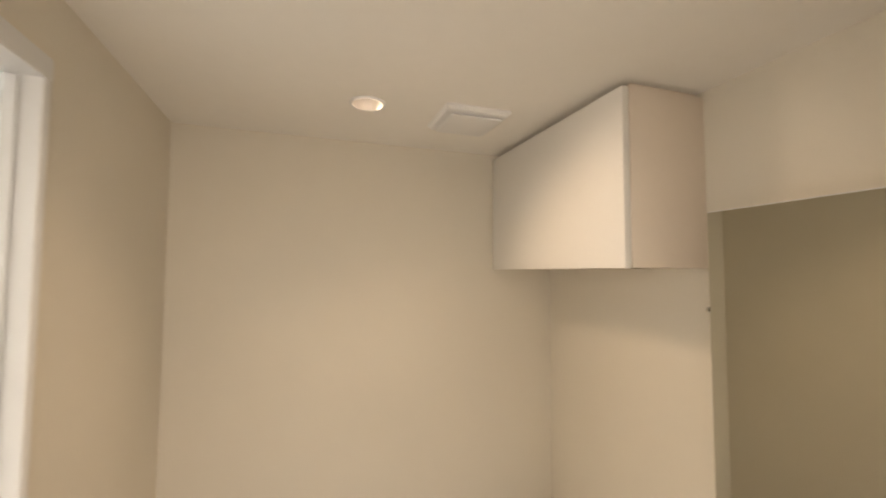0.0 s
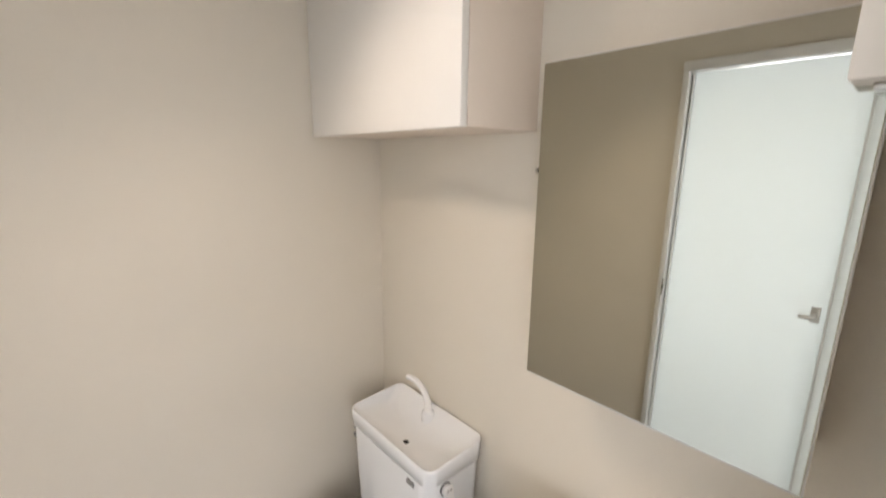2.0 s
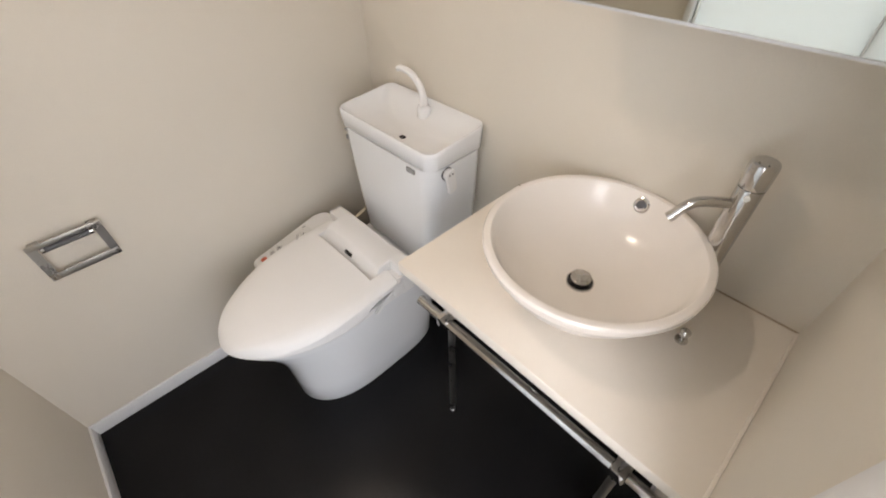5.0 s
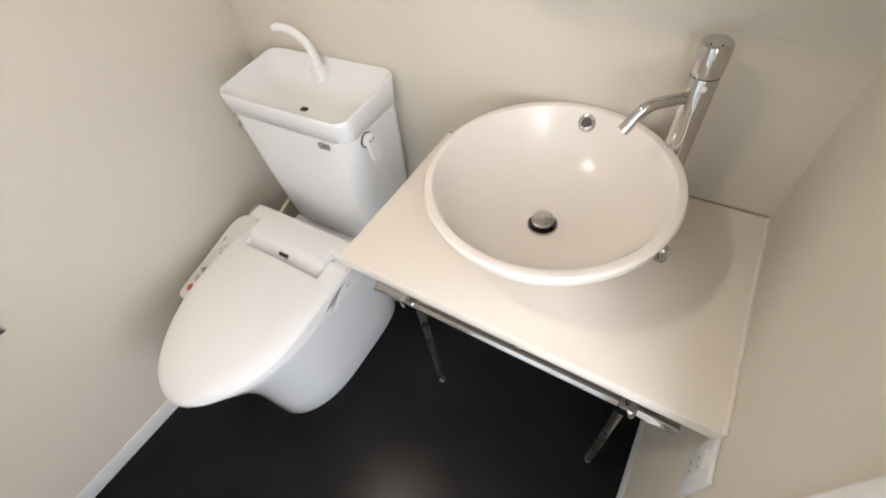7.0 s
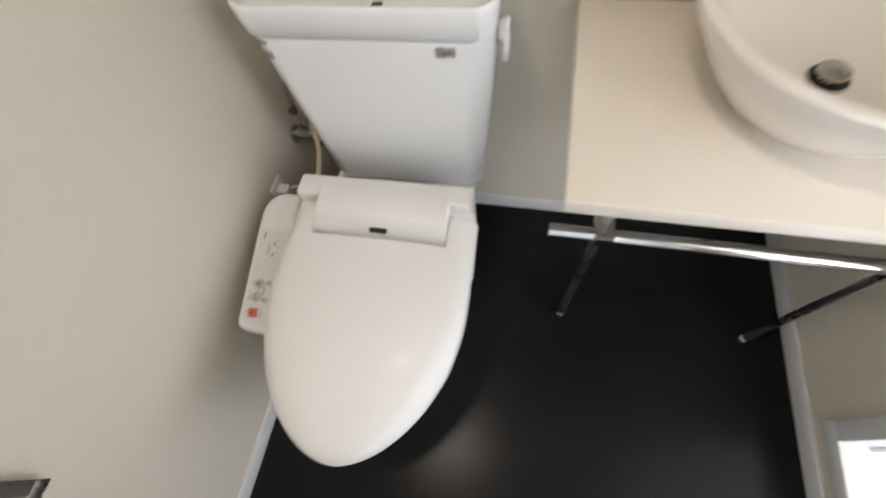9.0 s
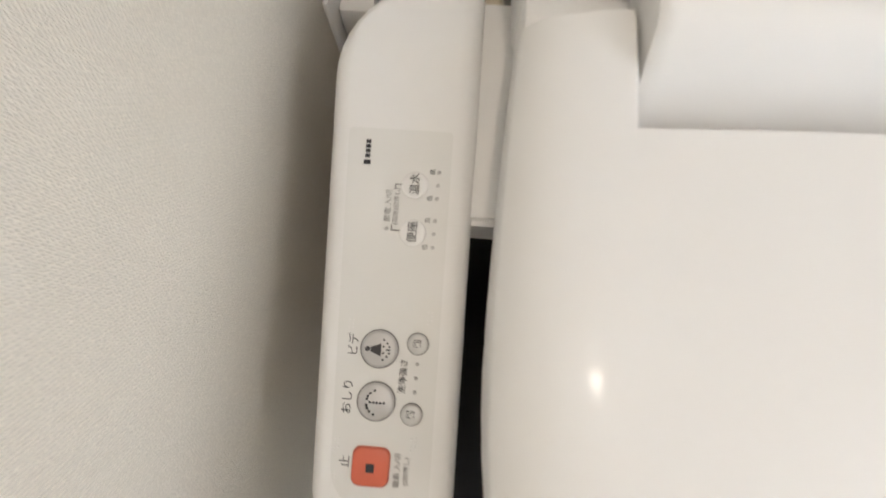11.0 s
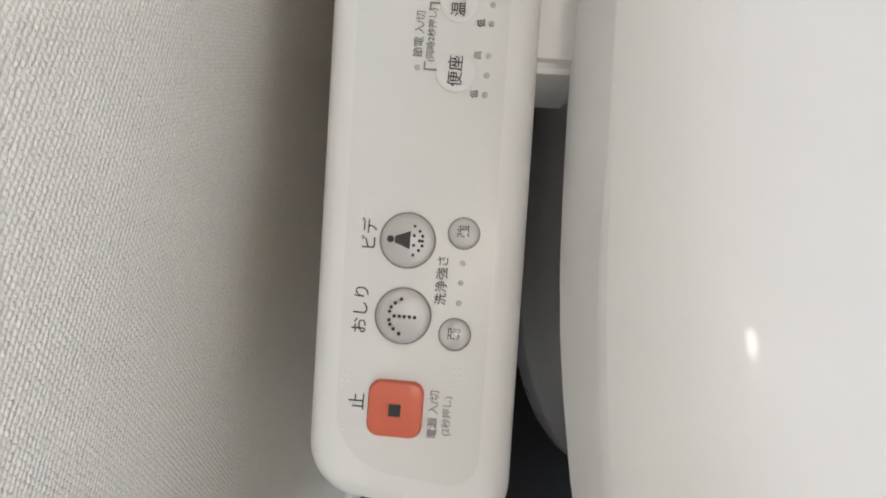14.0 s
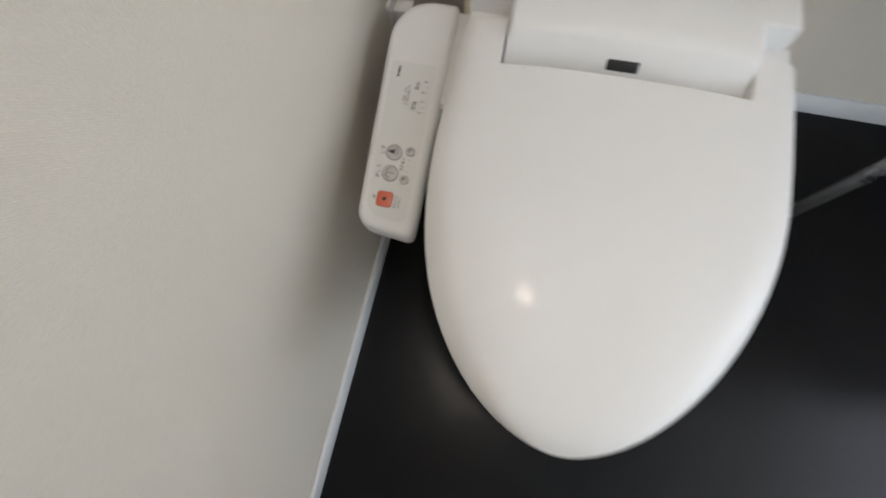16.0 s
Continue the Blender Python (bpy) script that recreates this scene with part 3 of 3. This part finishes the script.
def lid_mesh():
    """The lid: a crowned oval shell with two arms beside a notch for the housing."""
    bm = bmesh.new()
    rows = [ARM_V, 0.362, 0.375, 0.397, NOTCH_V, 0.44, 0.465, 0.487, 0.508, 0.53]
    rows += [0.53 + (LID_TIP - 0.53) * math.sin(radians(a)) for a in (4, 8, 13, 18, 23, 28, 33, 38, 43, 48, 53, 58, 63, 68, 72, 76, 79, 82, 84.5, 87)]
    edge = [0.79, 0.82, 0.845, 0.87, 0.89, 0.91, 0.925, 0.94, 0.955, 0.967, 0.978, 0.987, 0.994, 1]
    cols = [-c for c in edge[::-1]] + [NOTCH0 / 0.2, -0.5, -0.25, 0, 0.25, 0.5, NOTCH1 / 0.2] + edge
    jl, jr = len(edge), len(edge) + 6
    grid = {}
    for i, v in enumerate(rows):
        for j, c in enumerate(cols):
            x = c * lid_half(v, c)
            if v <= NOTCH_V + 0.001 and j in (jl, jr):
                x = NOTCH0 if j == jl else NOTCH1
            grid[i, j] = bm.verts.new((x, -v, crown(x, v)))
    k = rows.index(NOTCH_V)
    for i in range(len(rows) - 1):
        for j in range(len(cols) - 1):
            if i < k and jl <= j < jr:
                continue
            bm.faces.new((grid[i, j], grid[i, j + 1], grid[i + 1, j + 1], grid[i + 1, j]))
    for p in [p for p in bm.verts if not p.link_faces]:
        bm.verts.remove(p)
    rim = [e for e in bm.edges if len(e.link_faces) == 1]
    out = bmesh.ops.extrude_edge_only(bm, edges=rim)["geom"]
    low = [p for p in out if isinstance(p, bmesh.types.BMVert)]
    for p in low:
        low_z = min(p.co.z - 0.004, 0.4215)
        if p.co.x > 0.19:
            low_z += (p.co.z - 0.014 - low_z) * (1 - ease(-p.co.y, 0.42, 0.53))
        p.co.z = low_z
    bmesh.ops.bevel(bm, geom=rim, offset=0.0022, segments=3, affect="EDGES", profile=0.5)
    lowest = [e for e in bm.edges if len(e.link_faces) == 1]
    inner_ = bmesh.ops.extrude_edge_only(bm, edges=lowest)["geom"]
    mid = Vector((0, -0.58, 0))
    for p in inner_:
        if isinstance(p, bmesh.types.BMVert):
            d = p.co - mid
            p.co.x, p.co.y = mid.x + d.x * 0.97, mid.y + d.y * 0.97
            p.co.z += 0.002
    return bm


lid = part("lid", lid_mesh(), PLASTIC, seat, "glossy white closed lid", angle=60)

# rear housing
hr = [(0.0, 0.392, 0.0), (0.0, 0.496, 0.0), (0.0015, 0.509, 0.002), (0.005, 0.5135, 0.006), (0.010, 0.515, 0.012)]
hs = part("housing", loft([round_rect(-0.193 + i, 0.190 - i, -0.338, -0.284 - i, z, 0.009 - i * 0.3) for i, z, j in hr]), PLASTIC, seat, "white rear housing", angle=50)
nb = bmesh.new()
xs0, xs1 = NOTCH0 + 0.0025, NOTCH1 - 0.0025
profile = [(0.300, 0.5135), (0.304, 0.5155), (0.348, 0.5155), (0.366, 0.5140), (0.376, 0.5110), (0.382, 0.5060), (0.386, 0.4985), (0.4045, 0.4775), (0.4125, 0.4520), (0.4130, 0.440), (0.300, 0.440)]
rings = [[(x, -v, z - dz) for v, z in profile] for x, dz in ((xs0, 0.003), (xs0 + 0.003, 0.0005), (xs0 + 0.008, 0.0), (xs1 - 0.008, 0.0), (xs1 - 0.003, 0.0005), (xs1, 0.003))]
loft(rings, nb)
part("housing_front", nb, PLASTIC, hs, angle=30)
wn = box(-0.019, 0.019, -0.0065, 0.0065, -0.002, 0.0012, 0.002)
bmesh.ops.transform(wn, matrix=pose(0.002, -0.3962, 0.4870, 48.6, 0, 0), verts=wn.verts)
part("sensor_window", wn, BLACK, hs, "glossy black sensor window")
part("hinge_shelf", box(-0.191, 0.197, -0.372, -0.330, 0.416, 0.479, 0.003), PLASTIC, hs)
part("base", loft([round_rect(-0.190 + i, 0.190 - i, -0.50, -0.30, z, 0.02) for i, z in ((0.004, 0.391), (0, 0.396), (0, 0.416))]), PLASTIC, hs)
sl = bmesh.new()
guard = [(0.340, 0.476), (0.352, 0.472), (0.368, 0.464), (0.390, 0.450), (0.420, 0.431), (0.452, 0.408)]
rings = []
for k, (v, z) in enumerate(guard):
    a, b = guard[max(k - 1, 0)], guard[min(k + 1, len(guard) - 1)]
    d = Vector((b[0] - a[0], b[1] - a[1])).normalized()
    q = Vector((d.y, -d.x)) * 0.015
    u0, u1 = (0.190, 0.196) if k == 0 else (0.1965, 0.2040)
    rings.append([(u0, -v, z), (u1, -v, z), (u1, -(v + q.x), z + q.y), (u0, -(v + q.x), z + q.y)])
loft(rings, sl)
bmesh.ops.bevel(sl, geom=list(sl.edges), offset=0.0018, segments=2, affect="EDGES")
part("side_guard", sl, PLASTIC, seat, "thin white side lever")

# control panel: its top slopes down to the front
SLOPE = 0.185


def ptop(v):
    return 0.4395 - SLOPE * (v - 0.41)


def edge_u(side, v):
    """Long edges of the control arm: the outer one along the wall, the inner one towards the lid."""
    if side == "out":
        return seat_uv(0.0385, -0.42)[0] + 0.035 * (v - 0.43)
    return seat_uv(0.1245, -0.45)[0] + 0.004 * max(v - 0.43, 0)


def panel_ring(i, dz, n=10):
    """Outline of the arm that carries the controls."""
    v0, v1 = 0.306 + i, 0.618 - i
    out = []
    for side, cv, r, a in (("in", v0, 0.006, 0), ("out", v0, 0.058, 90), ("out", v1, 0.019, 180), ("in", v1, 0.016, 270)):
        r = max(r - i, 0.002)
        sg = -1 if side == "in" else 1
        for k in range(n + 1):
            w = radians(a + 90 * k / n)
            v = (cv + r if cv == v0 else cv - r) - r * math.sin(w)
            x = edge_u(side, v) + sg * (i + r) + r * math.cos(w)
            if cv == v1:
                v += 0.10 * (x - edge_u("out", v))
            out.append((x, -v, ptop(v) + dz))
    return out


pan = part("control_panel", loft([panel_ring(0.012, -0.058), panel_ring(0.004, -0.050), panel_ring(0.0005, -0.030), panel_ring(0, -0.012), panel_ring(0.0012, -0.006), panel_ring(0.004, -0.0022), panel_ring(0.008, -0.0004), panel_ring(0.012, 0.0)]), PLASTIC, seat, "white plastic control arm", angle=50)
arm = loft([[(-0.222, -0.30, z0 + 0.014), (-0.182, -0.30, z0 + 0.014), (-0.182, -0.436, z0), (-0.190, -0.447, z0), (-0.226, -0.447, z0)] for z0 in (0.392, 0.425)])
bmesh.ops.bevel(arm, geom=list(arm.edges), offset=0.004, segments=3, affect="EDGES")
part("bridge", arm, PLASTIC, pan)


def panel_at(u, v, h=0.0):
    """A pose on the panel's top: x towards the back, y to the wall, z outwards."""
    a = math.atan(SLOPE)
    m = Matrix(((0, -1, 0, u), (math.cos(a), 0, -math.sin(a), -v), (math.sin(a), 0, math.cos(a), ptop(v) + h), (0, 0, 0, 1)))
    return m


def on_panel(name, bm, mat, u, v, h=0.0, label="", angle=35, parent=None):
    ob = part(name, bm, mat, parent or pan, label, angle)
    ob.matrix_local = panel_at(u, v, h)
    return ob


fb = bmesh.new()
fr_ = []
for zf in (-0.001, 0.0005):
    ring = []
    v0, v1 = 0.3985, 0.6045
    for side, cv, r, a in (("in", v0, 0.003, 0), ("out", v0, 0.003, 90), ("out", v1, 0.020, 180), ("in", v1, 0.012, 270)):
        sg = -1 if side == "in" else 1
        for k in range(7):
            w = radians(a + 90 * k / 6)
            v = (cv + r if cv == v0 else cv - r) - r * math.sin(w)
            x = edge_u(side, v) + sg * ((0.0135 if side == "in" else 0.0125) + r) + r * math.cos(w)
            if cv == v1:
                v += 0.10 * (x - edge_u("out", v))
            ring.append((x, -v, ptop(v) + zf))
    fr_.append(ring)
loft(fr_, fb)
part("label_film", fb, SILL, pan, "pale grey printed film")


def disc(r, h, dome=-0.35):
    return lathe([(r * 1.04, 0.0), (r * 1.03, h * 0.5), (r * 0.96, h * 0.85), (r * 0.85, h), (r * 0.45, h * (1 - dome)), (0.0003, h * (1 - dome * 1.3))], (0, 0), 40, caps=(True, False))


def button(u, v, r, mat, label):
    ring = lathe([(r * 1.10, 0.0), (r * 1.10, 0.0009), (r * 1.0, 0.0009)], (0, 0), 40, caps=(False, False))
    ob = on_panel("button", disc(r, 0.0022), mat, u, v, 0.0005, label)
    part("button_ring", ring, GREYINK, ob)
    return ob


b_bidet = button(*seat_uv(0.080, -0.526), 0.0098, GREYP, "round grey button")
b_rear = button(*seat_uv(0.081, -0.554), 0.0098, GREYP, "round grey button")
button(*seat_uv(0.101, -0.5215), 0.0056, STEELB, "small silver button")
button(*seat_uv(0.101, -0.559), 0.0056, STEELB, "small silver button")
for x, y in ((0.091, -0.434), (0.092, -0.461)):
    on_panel("button", disc(0.0074, 0.0010, -0.2), PEARL, *seat_uv(x, y), 0.0004, "round pearl white button")
rb = loft([round_rect(-a, a, -a, a, z, r) for a, z, r in ((0.0104, 0.0, 0.0046), (0.0103, 0.0014, 0.0046), (0.0097, 0.0023, 0.0043), (0.0080, 0.0028, 0.0034), (0.0045, 0.0030, 0.002), (0.002, 0.0030, 0.001))])
stop_button = on_panel("stop_button", rb, RED, *seat_uv(0.0815, -0.588), 0.0004, "square red stop button")
part("mark", box(-0.0022, 0.0022, -0.0022, 0.0022, 0.0024, 0.0033), INK, stop_button)


def dots(name, places, r, mat, parent, h=0.0):
    bm = bmesh.new()
    for x, y in places:
        lathe([(r, h), (r, h + 0.0004), (0.0002, h + 0.0005)], (x, y), 10, bm)
    return part(name, bm, mat, parent)


skirt = bmesh.new()
loft([[(0.0012, 0.0045, z), (-0.0012, 0.0045, z), (-0.0034, -0.0012, z), (0.0034, -0.0012, z)] for z in (0.0016, 0.0037)], skirt)
lathe([(0.0013, 0.0016), (0.0013, 0.0036), (0.0002, 0.0037)], (0, 0.0062), 14, skirt)
part("symbol", skirt, INK, b_bidet)
dots("symbol_dot", [(-0.0054 + 0.0018 * i, -0.0026 - 0.0020 * (i % 2)) for i in range(7)] + [(-0.0018 + 0.0018 * i, -0.0058) for i in range(3)], 0.0006, INK, b_bidet, 0.0030)
dots("symbol_dot", [(0.0, 0.0030 - 0.0019 * i) for i in range(5)] + [(sx * (0.0016 + 0.0016 * i), 0.0048 - 0.0009 * i * i * 0.5) for i in range(4) for sx in (-1, 1)], 0.00068, INK, b_rear, 0.0030)

for k, y in enumerate((-0.426, -0.4335, -0.441, -0.4535, -0.461, -0.4685)):
    on_panel("indicator", disc(0.0011, 0.0004), GREYP, *seat_uv(0.104, y), 0.0006)
for k in range(3):
    on_panel("indicator", disc(0.0010, 0.0004), GREYP, *seat_uv(0.1015, -0.5325 - 0.0075 * k), 0.0006)
on_panel("indicator", disc(0.0011, 0.0004), GREYP, *seat_uv(0.077, -0.460), 0.0006)


def writing(text, size, x, y, mat, h=0.0008, name="lettering"):
    cu = bpy.data.curves.new(name, "FONT")
    cu.body, cu.size, cu.align_x, cu.align_y = text, size, "CENTER", "CENTER"
    cu.extrude = 0.00008
    tmp = bpy.data.objects.new(name, cu)
    me = bpy.data.meshes.new_from_object(tmp)
    bpy.data.objects.remove(tmp)
    me.materials.append(mat)
    ob = new(name, me)
    ob.parent = pan
    ob.matrix_local = panel_at(*seat_uv(x, y), h)
    return ob


writing("温水", 0.0062, 0.0912, -0.434, INK, 0.0019)
writing("便座", 0.0062, 0.0922, -0.461, INK, 0.0019)
writing("高", 0.0034, 0.1005, -0.426, INK)
writing("低", 0.0034, 0.1002, -0.441, INK)
writing("高", 0.0034, 0.1000, -0.4535, GREYINK)
writing("低", 0.0034, 0.1000, -0.4685, INK)
writing("節電 入/切", 0.0041, 0.0768, -0.4470, GREYINK)
writing("(同時2秒押し)", 0.0035, 0.0815, -0.4470, GREYINK)
for y, sx in ((-0.4345, -1), (-0.4605, 1)):
    br_ = box(-0.0003, 0.0003, -0.003, 0.003, 0, 0.0003)
    box(min(0, sx * 0.003), max(0, sx * 0.003), 0.0024, 0.003, 0, 0.0003, bm=br_)
    on_panel("bracket_mark", br_, GREYINK, *seat_uv(0.0825, y), 0.0007)
writing("ビデ", 0.0064, 0.0655, -0.5250, INK)
writing("おしり", 0.0064, 0.0650, -0.5530, INK)
writing("止", 0.0066, 0.0672, -0.5870, INK)
writing("強", 0.0050, 0.101, -0.5215, INK, 0.0036)
writing("弱", 0.0050, 0.101, -0.559, INK, 0.0036)
writing("洗浄強さ", 0.0048, 0.0945, -0.5395, INK)
writing("電源 入/切", 0.0040, 0.0960, -0.5890, GREYINK)
writing("(2秒押し)", 0.0036, 0.1010, -0.5890, GREYINK)
lg = box(-0.0055, -0.0030, -0.0020, 0.0020, 0, 0.0003)
for k in range(4):
    box(-0.0015 + k * 0.0028, 0.0006 + k * 0.0028, -0.0014, 0.0014, 0, 0.0003, bm=lg)
on_panel("maker_mark", lg, INK, *seat_uv(0.062, -0.419), 0.0007)
for bx_, by_ in ((0.1075, -0.5065), (0.0640, -0.5140), (0.1045, -0.5745), (0.0625, -0.5780), (0.0625, -0.5960)):
    dots("braille", [(0.0022 * i - 0.004, 0.0022 * j) for i in range(4) for j in range(2) if (i * 3 + j * 2) % 4], 0.00055, PLASTIC, pan, 0.0006).matrix_local = panel_at(*seat_uv(bx_, by_), 0.0)

# cistern
def tank_ring(half, depth, z, r=0.045, back=0.0, bow=0.010, n=10):
    ring = round_rect(-half, half, -depth, back, z, r, n)
    return [(x, y - bow * (1 - (x / half) ** 2) if y < -depth * 0.6 else y, zz) for x, y, zz in ring]


part("tank", loft([tank_ring(0.174, 0.202, 0.405, 0.04, bow=0.004), tank_ring(0.181, 0.208, 0.415, 0.04, bow=0.006), tank_ring(0.193, 0.212, 0.56), tank_ring(0.202, 0.213, 0.68), tank_ring(0.2085, 0.2135, 0.799)]), CHINA, toilet, angle=50)
tl_rings = [tank_ring(0.2060, 0.2110, 0.8005, 0.036), tank_ring(0.2100, 0.2150, 0.804, 0.034), tank_ring(0.2135, 0.2170, 0.845, 0.032), tank_ring(0.2125, 0.2160, 0.8530, 0.031), tank_ring(0.2100, 0.2135, 0.8555, 0.030), tank_ring(0.2065, 0.2105, 0.8545, 0.029, -0.005),
            tank_ring(0.2030, 0.207, 0.848, 0.028, -0.022), tank_ring(0.1900, 0.198, 0.828, 0.028, -0.046), tank_ring(0.1610, 0.181, 0.813, 0.026, -0.062), tank_ring(0.09, 0.160, 0.806, 0.02, -0.085, 0.004), tank_ring(0.02, 0.140, 0.804, 0.008, -0.115, 0.0)]
tl_rings[2:6] = [[(x, y, z + 0.013 * (1 + y / 0.215)) for x, y, z in ring] for ring in tl_rings[2:6]]
tlid = part("tank_lid", loft(tl_rings), CHINA, toilet, "china lid with shallow basin", angle=50)
part("drain_hole", box(-0.001, 0.017, -0.148, -0.134, 0.8035, 0.8085, 0.0015), BLACK, tlid)
part("spout_base", lathe([(0.022, 0.826), (0.022, 0.852), (0.018, 0.858), (0.013, 0.862)], (-0.012, -0.034), 28), CHINA, tlid)
part("spout", tube(arc([(-0.012, -0.034, 0.852), (-0.014, -0.034, 0.887), (-0.026, -0.038, 0.924), (-0.054, -0.044, 0.949), (-0.084, -0.050, 0.956), (-0.099, -0.054, 0.952)], 7), 0.0105, 18, radii=[0.0125 - 0.0045 * i / 35 for i in range(36)]), PLASTIC, tlid, "curved white water spout")
# shade around the lever pivot, put in as a dark disc
part("lever_shade", tube([(0.200, -0.155, 0.778), (0.2105, -0.155, 0.778)], 0.0195, 24), RUBBER, toilet, "dark disc painting the shade behind the lever")
fl = part("flush_lever", tube([(0.196, -0.155, 0.778), (0.222, -0.155, 0.778)], 0.0165, 22), PLASTIC, toilet, "white flush lever")
lv = bmesh.new()
loft([round_rect(-0.0165 + i, 0.0165 - i, -0.062 + i, 0.0165 - i, z, 0.013) for i, z in ((0.002, 0), (0, 0.003), (0, 0.007), (0.002, 0.010))], lv)
bmesh.ops.transform(lv, matrix=pose(0.216, -0.155, 0.780, 90, -8, 90), verts=lv.verts)
part("lever", lv, PLASTIC, fl)
for y in (-0.161, -0.150):
    part("lever_mark", tube([(0.2258, y, 0.783), (0.2272, y, 0.783)], 0.0028, 12), GREYINK, fl)
part("badge", box(0.118, 0.1325, -0.2235, -0.2160, 0.777, 0.791), GREYINK, toilet, "small grey printed mark")
for k in range(3):
    part("badge", box(0.135 + k * 0.005, 0.138 + k * 0.005, -0.2225, -0.2150, 0.777, 0.791), GREYINK, toilet)
for z_, w_ in ((0.790, 0.020), (0.768, 0.016), (0.760, 0.016)):
    part("sticker", box(-0.186, -0.186 + w_, -0.2165, -0.2100, z_ - 0.003, z_ + 0.003), GREYINK, toilet, "pale grey printed label")

# ---- water valve and supply behind the cistern ----
va = thing("stop_valve", "chrome stop valve with dark knobs beside cistern", "valve")
part("pipe", tube(arc([(0.0, -0.092, 0.40), (0.030, -0.092, 0.40), (0.046, -0.092, 0.412), (0.050, -0.096, 0.47), (0.052, -0.100, 0.53), (0.075, -0.100, 0.62), (0.150, -0.10, 0.70)], 6), 0.0065, 12), CHROME, va)
part("body", tube([(0.002, -0.092, 0.405), (0.058, -0.092, 0.405)], 0.012, 14), CHROME, va)
part("flange", tube([(0.0, -0.092, 0.40), (0.005, -0.092, 0.40)], 0.025, 20), CHROME, va)
part("nut", tube([(0.050, -0.093, 0.430), (0.051, -0.095, 0.455)], 0.012, 6), CHROME, va)
part("knob", tube([(0.050, -0.092, 0.372), (0.066, -0.100, 0.372)], 0.009, 12), MAROON, va, "dark red knob")
part("knob", tube([(0.040, -0.108, 0.503), (0.056, -0.112, 0.503)], 0.008, 12), MAROON, va, "dark red knob")
ho = thing("supply_hose", "beige flexible supply hose down to bidet seat", "hose")
part("hose", tube(arc([(0.056, -0.094, 0.43), (0.078, -0.108, 0.445), (0.098, -0.150, 0.425), (0.112, -0.20, 0.415), (0.130, -0.28, 0.41), (0.145, -0.31, 0.41)], 8), 0.0065, 12), BEIGE, ho)
pw = thing("power_socket", "white socket with plug and adapter beside toilet", "socket")
part("plate", box(0.0, 0.006, -0.282, -0.228, 0.350, 0.405, 0.003), PLASTIC, pw)
part("plug", box(0.007, 0.036, -0.272, -0.246, 0.362, 0.390, 0.004), PLASTIC, pw)
part("cord", tube(arc([(0.032, -0.250, 0.376), (0.048, -0.236, 0.366), (0.080, -0.240, 0.335), (0.11, -0.27, 0.36), (0.125, -0.31, 0.395)], 7), 0.003, 10), PLASTIC, pw)
